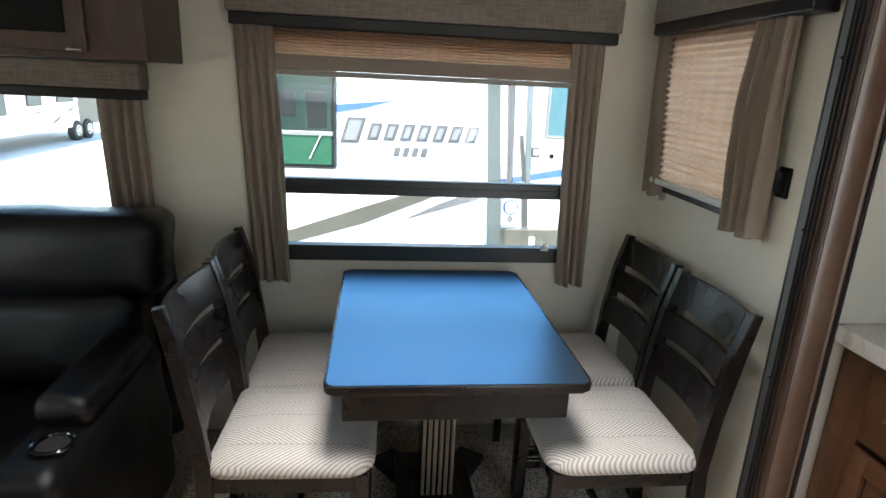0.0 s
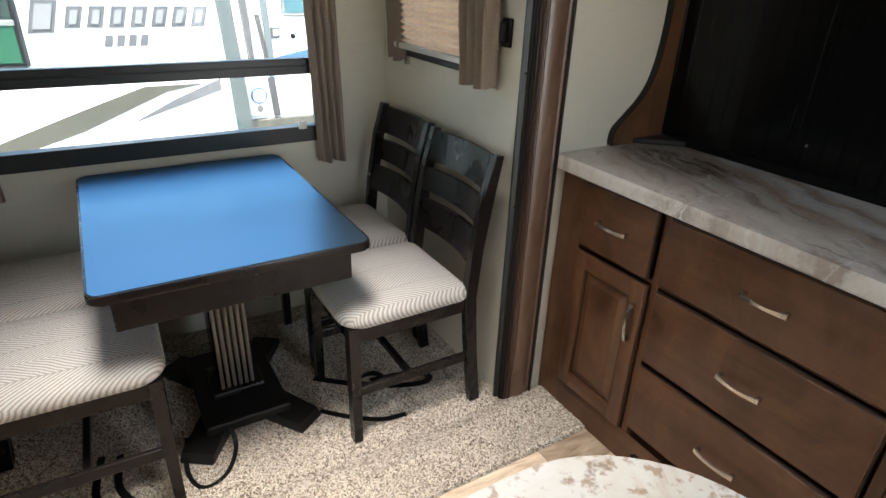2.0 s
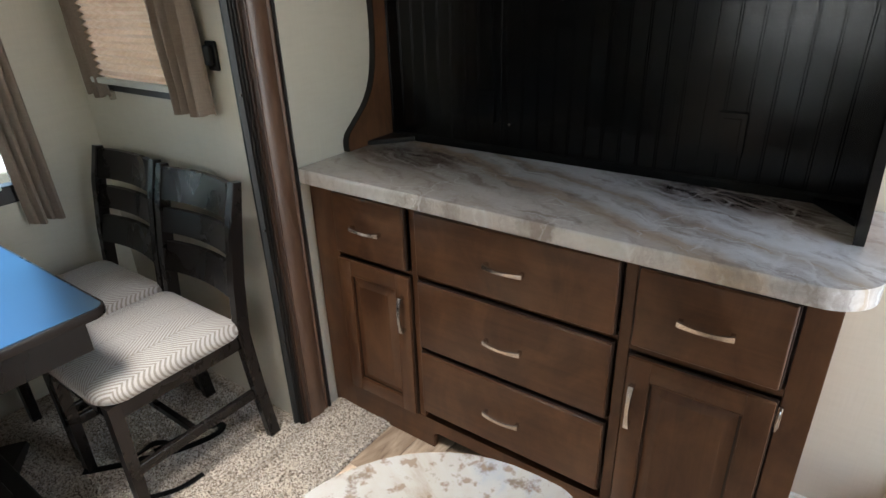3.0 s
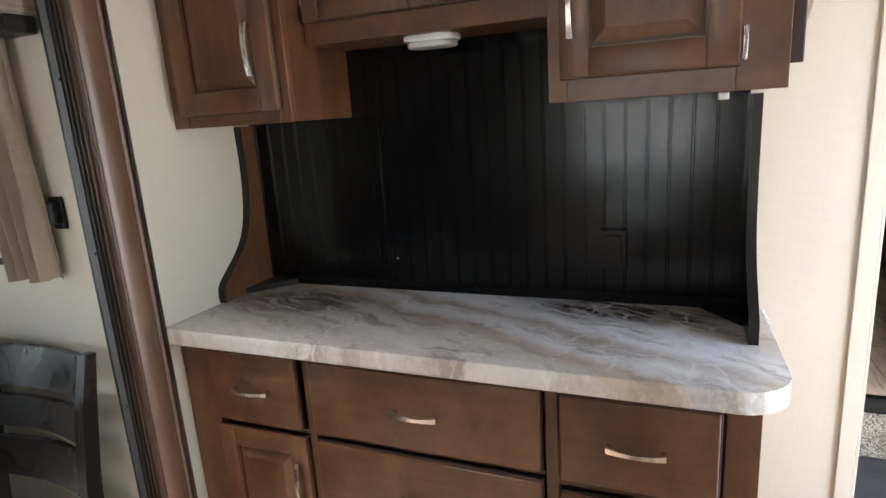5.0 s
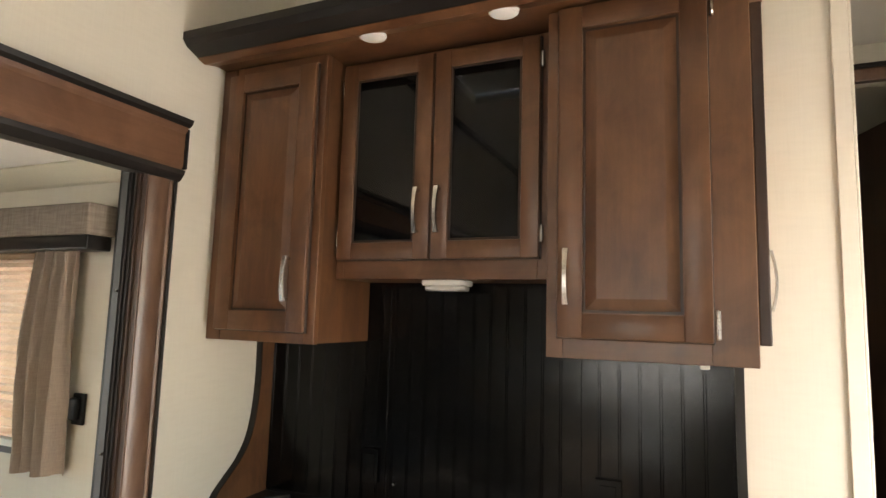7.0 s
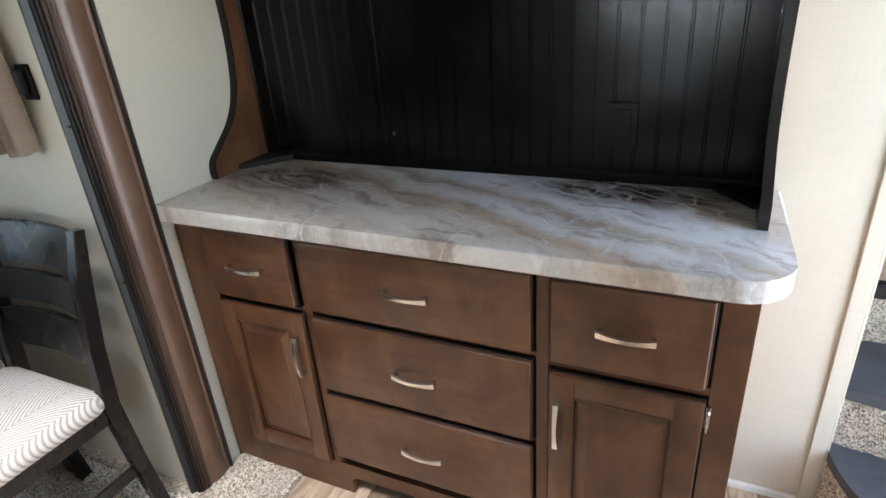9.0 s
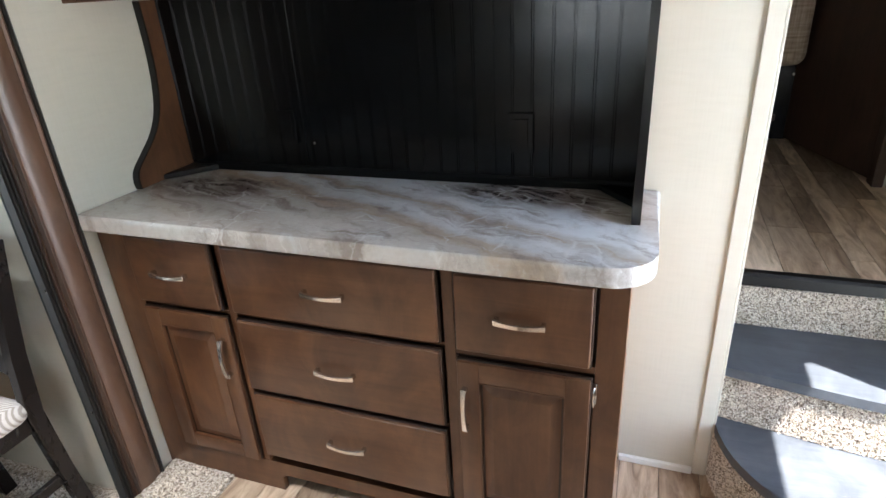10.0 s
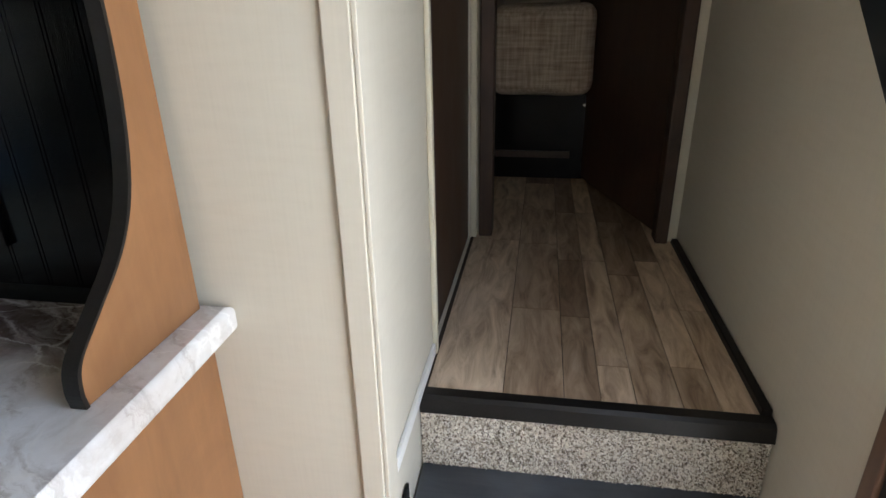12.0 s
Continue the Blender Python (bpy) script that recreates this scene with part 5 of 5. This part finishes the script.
part("handle", slab(2.96, 2.985, 0.158, 0.184, 1.45, 1.50, 0.004), NICKEL, bath)
bdoor = tagged(new("door_2"), "dark brown bedroom door standing open", "door", kind="structure")
part("leaf", prism([(0, -0.016), (0.88, -0.016), (0.88, 0.016), (0, 0.016)], HALL + 0.010, 2.50, pose(3.115, -0.47, 0, 0, 0, 17.5)), DARK_DOOR, bdoor)
part("handle", disc(0.02, 0, 0.045, sides=16, bevel=0.004, matrix=pose(3.115, -0.47, 1.47, 0, 0, 17.5) @ pose(0.80, 0.016, 0, -90, 0, 0)), NICKEL, bdoor, smooth=True)

bed = thing("bed", "bed with a beige woven bedspread over a dark base", "bed", at=(4.0, 0.0, HALL))
bed.matrix_basis = Matrix()
part("base", slab(3.80, 4.545, -0.245, 0.176, HALL, 0.950, 0.004), BLACK_WOOD, bed, "dark bed base")
bm = slab(3.66, 4.545, -0.248, 0.176, 0.955, 1.310, 0.055, 5)
bmesh.ops.subdivide_edges(bm, edges=[e for e in bm.edges if e.calc_length() > 0.15], cuts=8, use_grid_fill=True)
for v in bm.verts:
    v.co += Vector((noise.noise(v.co * 5), noise.noise(v.co * 5 + Vector((9, 0, 0))), noise.noise(v.co * 5 + Vector((0, 9, 0))))) * 0.010
part("bedspread", bm, BEDSPREAD, bed, "beige woven bedspread", smooth=True)
part("knob", disc(0.008, 0, 0.012, sides=12, bevel=0.002, matrix=pose(3.80, -0.232, 0.900, 90, 0, -90)), NICKEL, bed, "small shiny knob")
part("step_board", slab(3.78, 3.799, -0.18, 0.17, HALL + 0.10, HALL + 0.13, 0.003), DARK_DOOR, bed)

# ---- entry doorway ----
frame_e = tagged(new("door_frame"), "grey aluminium entry door frame with hinge plates", "door frame", kind="structure")
part("jamb", slab(1.700, 1.800, -0.600, -0.515, 0.0, 2.03, 0.003), JAMB_GREY, frame_e)
part("lip", slab(1.696, 1.7885, -0.5145, -0.506, 0.0, 2.05, 0.003), JAMB_GREY, frame_e, "grey painted flange")
part("bead", slab(1.789, 1.7945, -0.5145, -0.504, 0.0, 2.05, 0.0015), WHITE_PLASTIC, frame_e, "thin pale sealant bead")
part("gasket", slab(1.795, 1.812, -0.5145, -0.5045, 0.0, 2.05, 0.002), BLACK_TRIM, frame_e, "dark gasket strip")
part("trim", slab(1.8125, 1.846, -0.5145, -0.499, 0.0, 2.07, 0.004), TRIM_WOOD, frame_e, "brown wooden trim")
part("jamb", slab(0.945, 0.992, -0.600, -0.512, 0.0, 2.03, 0.003), ALUMINIUM, frame_e)
part("head", slab(0.993, 1.699, -0.600, -0.512, 2.0, 2.045, 0.003), ALUMINIUM, frame_e)
part("sill", slab(0.993, 1.699, -0.610, -0.505, -0.004, 0.012, 0.003), ALUMINIUM, frame_e)
part("seal", slab(1.688, 1.6995, -0.572, -0.548, 0.0, 1.99, 0.003), GREY_RAIL, frame_e, "pale rubber seal")
HINGE_STEEL = plain("dark_hinge_steel", (0.05, 0.052, 0.055), 0.45, metal=0.5)
for z in (0.36, 0.855, 0.965, 1.045, 1.75):
    h = part("hinge", slab(1.697, 1.757, -0.5055, -0.5010, z - 0.022, z + 0.022, 0.002), JAMB_GREY if z < 0.5 else HINGE_STEEL, frame_e)
    for dx, dz in ((1.720, 0.010), (1.730, -0.010)):
        part("rivet", disc(0.0045, 0, 0.003, sides=10, bevel=0.001, matrix=pose(dx, -0.5010, z + dz, -90, 0, 0)), WHITE_PLASTIC, h)
    part("knuckle", disc(0.010, -0.024, 0.024, sides=12, matrix=Matrix.Translation((1.690, -0.512, z))), HINGE_STEEL, h)
door_e = tagged(new("door_3"), "grey entry door swung open outside", "door", kind="structure")
dm = pose(1.690, -0.622, 0, 0, 0, -84)
for nm, o, z0, z1, m in (("leaf", [(0, -0.020), (0.70, -0.020), (0.70, 0.020), (0, 0.020)], 0.01, 1.98, EXTERIOR), ("edge", [(-0.004, -0.026), (0.045, -0.026), (0.045, -0.0205), (-0.004, -0.0205)], 0.01, 1.98, ALUMINIUM),
                         ("edge", [(-0.006, -0.020), (-0.001, -0.020), (-0.001, 0.020), (-0.006, 0.020)], 0.01, 1.98, BLACK_FRAME), ("seal", [(0.060, -0.027), (0.095, -0.027), (0.095, -0.0205), (0.060, -0.0205)], 0.03, 1.95, BLACK_PLASTIC)):
    part(nm, prism(o, z0, z1, dm, 0.002, 1), m, door_e)
part("hinge_rod", tube([(1.676, -0.600, 0.05), (1.676, -0.600, 1.95)], 0.011, 12), ALUMINIUM, door_e, "long grey hinge rod", smooth=True)
grab = tagged(new("grab_handle"), "charcoal plastic grab handle on the entry wall", "handle")
GRIP = [(1.992, 1.312), (2.012, 1.298), (2.037, 1.285), (2.030, 1.268), (2.011, 1.251), (1.985, 1.234), (1.958, 1.223), (1.915, 1.214), (1.864, 1.208)]
inner = [(p.x, p.y) for p in smooth_line([(x, z, 0) for x, z in GRIP], 3)]
bm = prism([(1.850, 1.200), (1.837, 1.183), (1.837, 1.165), (1.845, 1.160), (1.955, 1.152), (1.970, 1.158), (2.150, 1.322), (2.152, 1.332), (2.140, 1.338), (2.030, 1.347), (2.012, 1.345), (1.990, 1.325)] + inner, -0.504, -0.484, ALONG_Y)
part("mount", slab(1.850, 1.925, -0.5135, -0.503, 1.168, 1.198, 0.003, 2), CHARCOAL, grab)
part("mount", slab(2.02, 2.10, -0.5135, -0.503, 1.318, 1.336, 0.003, 2), CHARCOAL, grab)
part("grip", bm, CHARCOAL, grab, smooth=True)

# ---- outdoors: the white trailer alongside ----
rv = tagged(new("travel_trailer"), "large white travel trailer with grey lettering and swoosh stripes", "trailer")
Y = 5.60
part("body", slab(-1.35, 1.20, Y, Y + 2.4, -0.30, 1.57, 0.03, 3), GELCOAT, rv)
part("rear_body", slab(1.205, 7.0, Y + 0.30, Y + 2.4, -0.40, 1.56, 0.03, 3), GELCOAT, rv)
part("corner_strip", prism([(1.235, -0.28), (1.355, -0.28), (1.225, 1.55), (1.115, 1.55)], Y - 0.03, Y + 0.02, ALONG_Y), plain("grey_green_corner_trim", (0.050, 0.066, 0.064), 0.45), rv, "grey-green corner trim")
part("skirt", slab(-1.34, 1.20, Y - 0.01, Y + 0.05, -0.42, -0.05, 0.01), TAN_DECAL_AND_SHADE, rv, "olive-grey lower skirt")


def decal(points, mat, label=""):
    return part("decal", prism(points, 0.0, 0.004, Matrix.Translation((0, Y - 0.001, 0)) @ Matrix(((1, 0, 0, 0), (0, 0, -1, 0), (0, 1, 0, 0), (0, 0, 0, 1)))), mat, rv, label)


def letter_block(x0, x1, z0, z1, slant=0.06):
    """A slanted block in place of a letter."""
    def quad(i, y, m, label):
        k, a, b = slant / 0.2, z0 + i, z1 - i
        part("decal", prism([(x0 + i + k * i, a), (x1 - i + k * i, a), (x1 - i + k * (b - z0), b), (x0 + i + k * (b - z0), b)], 0.0, 0.004, Matrix.Translation((0, y, 0)) @ Matrix(((1, 0, 0, 0), (0, 0, -1, 0), (0, 1, 0, 0), (0, 0, 0, 1)))), m, rv, label)

    quad(0.0, Y - 0.001, GREY_DECAL, "grey slanted block of the name")
    quad(0.026, Y - 0.006, PALE_DECAL, "pale inner face of the block")


letter_block(-0.105, 0.050, 0.925, 1.140)
for k in range(7):
    x = 0.115 + k * 0.138
    letter_block(x, x + 0.098, 0.955, 1.100)
for k in range(4):
    x = 0.340 + k * 0.078
    decal([(x, 0.825), (x + 0.050, 0.825), (x + 0.070, 0.905), (x + 0.020, 0.905)], GREY_DECAL, "small grey slanted block of the name")
decal([(-0.15, 1.170), (0.10, 1.215), (0.36, 1.292), (0.10, 1.262), (-0.15, 1.235)], BLUE_DECAL, "blue sweep stripe")
decal([(-0.90, -0.02), (-0.50, 0.05), (0.10, 0.23), (0.70, 0.48), (1.00, 0.53), (0.55, 0.53), (0.10, 0.38), (-0.50, 0.17), (-0.90, 0.08)], TAN_DECAL_AND_SHADE, "olive-grey sweep stripe")
decal([(0.42, 0.26), (0.75, 0.36), (1.11, 0.47), (1.11, 0.56), (0.75, 0.42)], GREY_DECAL, "grey sweep stripe")
win = part("window", slab(-1.20, -0.13, Y - 0.03, Y + 0.03, 0.70, 1.53, 0.03, 4), BLACK_FRAME, rv, "tinted window with a green lower pane")
part("pane", slab(-1.16, -0.17, Y - 0.036, Y - 0.029, 1.02, 1.50), DARK_GLASS, win)
part("pane", slab(-1.16, -0.17, Y - 0.036, Y - 0.029, 0.74, 0.98), GREEN_GLASS, win)
# two near-black slabs set just in front of the upper pane
PANE_DARK = plain("dark_pane_patch", (0.008, 0.010, 0.010), 0.5)
part("blind", slab(-0.64, -0.46, Y - 0.040, Y - 0.0362, 1.14, 1.33, 0.002), PANE_DARK, win, "dark patch on the glass")
part("blind", slab(-0.37, -0.21, Y - 0.040, Y - 0.0362, 1.05, 1.33, 0.002), PANE_DARK, win, "dark patch on the glass")
part("stay", tube([(-0.35, Y - 0.042, 0.79), (-0.25, Y - 0.042, 1.00)], 0.006, 6), GREY_RAIL, win, "thin pale stay rod")
part("rail", slab(-1.17, -0.16, Y - 0.044, Y - 0.028, 0.98, 1.015, 0.004), ALUMINIUM, win)
YR = Y + 0.30
def upright(nm, top, bottom, z0, z1, m, out=0.03, label=""):
    """A leaning upright on the trailer's front wall, its two widths at z1 and z0."""
    part(nm, prism([(bottom[0], z0), (bottom[1], z0), (top[1], z1), (top[0], z1)], YR - out, YR + 0.01, ALONG_Y), m, rv, label)


STEEL_GREY = plain("weathered_grey_steel", (0.058, 0.056, 0.056), 0.5, grain=0.25)
upright("awning_arm", (1.352, 1.418), (1.420, 1.462), 0.55, 1.54, STEEL_GREY, 0.05, "grey awning arm")
upright("door_rail", (1.530, 1.585), (1.590, 1.640), 0.55, 1.54, plain("pale_blue_grey_rail", (0.13, 0.15, 0.155), 0.4))
upright("grab_rail", (1.500, 1.530), (1.562, 1.590), 0.60, 1.02, STEEL_GREY, 0.06, "slim grey grab rail")
latch = part("door_latch", slab(1.630, 1.706, YR - 0.02, YR + 0.01, 0.825, 0.915, 0.008), GREY_DECAL, rv, "small grey door latch")
part("paddle", slab(1.648, 1.688, YR - 0.028, YR - 0.019, 0.845, 0.895, 0.004), GELCOAT, latch)
part("lock", disc(0.022, 0, 0.015, sides=16, matrix=pose(1.822, YR - 0.001, 0.838, 90, 0, 0)), BLACK_PLASTIC, rv)
bw = part("door_window", slab(1.735, 2.35, YR - 0.02, YR + 0.02, 1.00, 1.53, 0.03, 4), ALUMINIUM, rv)
part("pane", slab(1.765, 2.32, YR - 0.026, YR - 0.019, 1.03, 1.50), plain("pale_blue_glass", (0.07, 0.15, 0.17), 0.1), bw)
part("decal", prism([(1.355, 0.565), (2.6, 0.75), (2.6, 0.82), (1.90, 0.715), (1.355, 0.605)], YR - 0.008, YR - 0.001, ALONG_Y), BLUE_DECAL, rv, "blue sweep stripe")
part("hatch", slab(1.385, 1.540, YR - 0.03, YR + 0.01, 0.17, 0.50, 0.01), GELCOAT, rv, "white service hatch")
part("badge", disc(0.072, 0, 0.01, sides=24, matrix=pose(1.468, YR - 0.031, 0.350, 90, 0, 0)), BLUE_DECAL, rv, "round blue badge")
part("badge", disc(0.055, 0, 0.004, sides=24, matrix=pose(1.468, YR - 0.042, 0.350, 90, 0, 0)), GELCOAT, rv)
part("lock", disc(0.028, 0, 0.012, sides=16, matrix=pose(1.468, YR - 0.031, 0.235, 90, 0, 0)), GREY_DECAL, rv)
upright("door_rail", (1.562, 1.620), (1.592, 1.648), 0.16, 0.50, STEEL_GREY, 0.035)
part("lower_panel", slab(1.345, 2.6, YR - 0.05, YR + 0.01, -0.35, 0.14, 0.01), TAN_DECAL_AND_SHADE, rv, "olive-grey lower panel")
part("step_light", slab(1.665, 1.72, YR - 0.07, YR - 0.051, -0.02, 0.07, 0.006), GELCOAT, rv)

far = tagged(new("travel_trailer"), "distant white travel trailer with tan sweep stripes parked across the lot", "trailer")
fm = pose(-10.0, 17.0, -1.05, 0, 0, 90)


def far_part(nm, x0, x1, y0, y1, z0, z1, m, bevel=0.04, parent=None):
    bm = slab(x0, x1, y0, y1, z0, z1, bevel)
    bmesh.ops.transform(bm, matrix=fm, verts=bm.verts[:])
    return part(nm, bm, m, parent or far)


def far_stripe(points, m):
    part("decal", prism(points, 0, 0.006, fm @ pose(0, -0.022, 0, 90, 0, 0)), m, far)


far_part("body", -5.0, 6.75, 0.03, 2.45, 0.45, 3.3, GELCOAT, 0.06)
far_part("slide_out", -2.5, 5.15, -0.02, 0.035, 0.47, 3.0, GELCOAT, 0.01)
# shaded body side beyond the slide-out, painted on as an olive-grey panel
far_part("rear_panel", 5.16, 6.74, 0.005, 0.035, 0.50, 1.45, TAN_DECAL_AND_SHADE, 0.005)
for x0, x1, z0, z1 in ((-0.2, 1.15, 1.05, 1.70), (2.15, 2.95, 1.25, 1.75), (3.80, 4.85, 1.30, 1.80)):
    fw = far_part("window", x0, x1, -0.045, -0.005, z0, z1, BLACK_FRAME, 0.01)
    far_part("pane", x0 + 0.04, x1 - 0.04, -0.052, -0.044, z0 + 0.04, z1 - 0.04, DARK_GLASS, 0, fw)
far_part("door_seam", 3.33, 3.36, -0.032, -0.018, 0.60, 2.6, GREY_DECAL, 0.004)
far_part("hatch", 2.85, 3.05, -0.032, -0.018, 0.80, 0.92, GREY_RAIL, 0.004)
far_stripe([(2.1, 0.90), (2.7, 1.03), (3.6, 1.08), (2.7, 1.08)], TAN_DECAL_AND_SHADE)
far_stripe([(3.3, 0.62), (3.75, 0.72), (4.1, 0.92), (3.65, 0.80)], GREY_DECAL)
far_stripe([(4.2, 0.95), (4.7, 1.02), (5.1, 1.15), (4.6, 1.08)], TAN_DECAL_AND_SHADE)
for x in (4.92, 5.70):
    wheel = part("wheel", disc(0.34, 0, 0.22, sides=28, bevel=0.03, matrix=fm @ pose(x, 0.16, 0.34, 90, 0, 0)), TYRE, far, smooth=True)
    part("rim", disc(0.19, 0, 0.02, sides=20, bevel=0.005, matrix=fm @ pose(x, -0.06, 0.34, 90, 0, 0)), ALUMINIUM, wheel)
    for k in range(5):
        a = 2 * math.pi * k / 5
        part("vent_hole", disc(0.035, 0, 0.006, (0.115 * math.cos(a), 0.115 * math.sin(a)), 10, 0, fm @ pose(x, -0.081, 0.34, 90, 0, 0)), TYRE, wheel)

# ---- vinyl planks, piece by piece ----
shapes = {}


def plank(parent, x0, x1, y0, y1, z):
    key = (round(x1 - x0, 3), round(y1 - y0, 3))
    if key not in shapes:
        shapes[key] = mesh_of(slab(0, key[0] - 0.0016, 0, key[1] - 0.0016, -0.006, 0, 0.0006, 1), "plank", PLANK)
    ob = new("plank", shapes[key])
    ob.parent = parent
    ob.location = (x0, y0, z)


rng = random.Random(4)
hall_floor, main_floor = bpy.data.objects["floor_hall"], bpy.data.objects["floor"]
rows = [0.168, 0.008, -0.118, -0.192, -0.262, -0.352, -0.424, -0.494]
for a, b, first in zip(rows[1:], rows, (0.86, 0.38, 0.350, 0.135, 0.62, 0.150, 0.42)):
    x, n = 2.151, first
    while x < 4.5:
        e = min(4.549, x + n)
        plank(hall_floor, x, e, a, b, HALL)
        x, n = e, rng.choice((0.36, 0.46, 0.58, 0.72))
for k in range(18):
    y, w = -0.51 + k * 0.1172, 0.1172
    x = -3.1 - rng.choice((0.0, 0.2, 0.4))
    while x < 1.84:
        e = min(1.849, x + rng.choice((0.72, 0.90)))
        plank(main_floor, x, e, y, y + w, 0.0)
        x = e


# ---- carpet pile: tufts too many to count ----
def tufts(r, corner, u, v, nu, nv, keep, size):
    """Leaning yarn loops over a flat patch spanned by u and v."""
    corner, u, v = (np.array(a, float) for a in (corner, u, v))
    normal = np.cross(u, v) / np.linalg.norm(np.cross(u, v))
    gi, gj = np.meshgrid(np.arange(nu), np.arange(nv), indexing="ij")
    a = ((gi + r.uniform(0.1, 0.9, gi.shape)) / nu).ravel()
    b = ((gj + r.uniform(0.1, 0.9, gj.shape)) / nv).ravel()
    base = corner + a[:, None] * u + b[:, None] * v
    if keep is not None:
        base = base[keep(base)]
    n = len(base)
    eu, ev = u / np.linalg.norm(u), v / np.linalg.norm(v)
    th = r.uniform(0, 2 * np.pi, n)
    d = np.cos(th)[:, None] * eu + np.sin(th)[:, None] * ev
    s = -np.sin(th)[:, None] * eu + np.cos(th)[:, None] * ev
    ln, wd, ht = (size * r.uniform(a, b, (n, 1)) for a, b in ((0.0034, 0.0052), (0.0016, 0.0024), (0.004, 0.008)))
    lean = d * r.uniform(-0.003, 0.003, (n, 1)) + s * r.uniform(-0.002, 0.002, (n, 1))
    return np.stack([base - d * ln - s * wd, base + d * ln - s * wd, base + d * ln + s * wd, base - d * ln + s * wd,
                     base - d * ln * 0.6 + normal * ht + lean, base + d * ln * 0.6 + normal * ht + lean], 1).reshape(-1, 3)


def pile(name, patches, label, seed, keep=None, size=1.0):
    """One carpet's pile over patches (corner, u, v, count along u, count along v)."""
    r = np.random.default_rng(seed)
    verts = np.concatenate([tufts(r, *patch, keep, size) for patch in patches])
    k = 6 * np.arange(len(verts) // 6)[:, None]
    quads = np.concatenate([k + [0, 1, 5, 4], k + [2, 3, 4, 5]])
    tris = np.concatenate([k + [1, 2, 5], k + [3, 0, 4]])
    me = bpy.data.meshes.new(name)
    me.from_pydata(verts.tolist(), [], quads.tolist() + tris.tolist())
    me.materials.append(YARN)
    return tagged(new(name, me), label, "carpet", kind="stuff")


def clear_floor(p):
    return ~((p[:, 0] > 1.22) & (p[:, 1] > 1.83)) & ~((p[:, 0] > 1.43) & (p[:, 1] < 1.9))


def along_riser(line, z0, z1, density=300):
    """Upright patches along a bowed riser, facing the room."""
    out = []
    for (x0, y0), (x1, y1) in zip(line, line[1:]):
        length = math.hypot(x1 - x0, y1 - y0)
        out.append(((x0 - 0.001, y0, z0), (x1 - x0, y1 - y0, 0), (0, 0, z1 - z0), max(1, round(length * density)), round((z1 - z0) * density)))
    return out


pile("carpet_pile", [((-0.45, 1.603, 0.008), (1.90, 0, 0), (0, 1.10, 0), 400, 232)], "cream and brown looped carpet pile", 3, clear_floor, 0.8)
pile("carpet_pile", [((2.1215, 0.175, 0.390), (0, -0.685, 0), (0, 0, 0.137), 210, 44)], "cream and brown looped pile on the upper riser", 5, None, 0.55)
pile("carpet_pile", along_riser(inset(T2, 0.011), 0.206, 0.354), "cream and brown looped pile on the middle riser", 6, None, 0.55)
pile("carpet_pile", along_riser(inset(T1, 0.012), 0.004, 0.170), "cream and brown looped pile on the lowest riser", 7, None, 0.55)
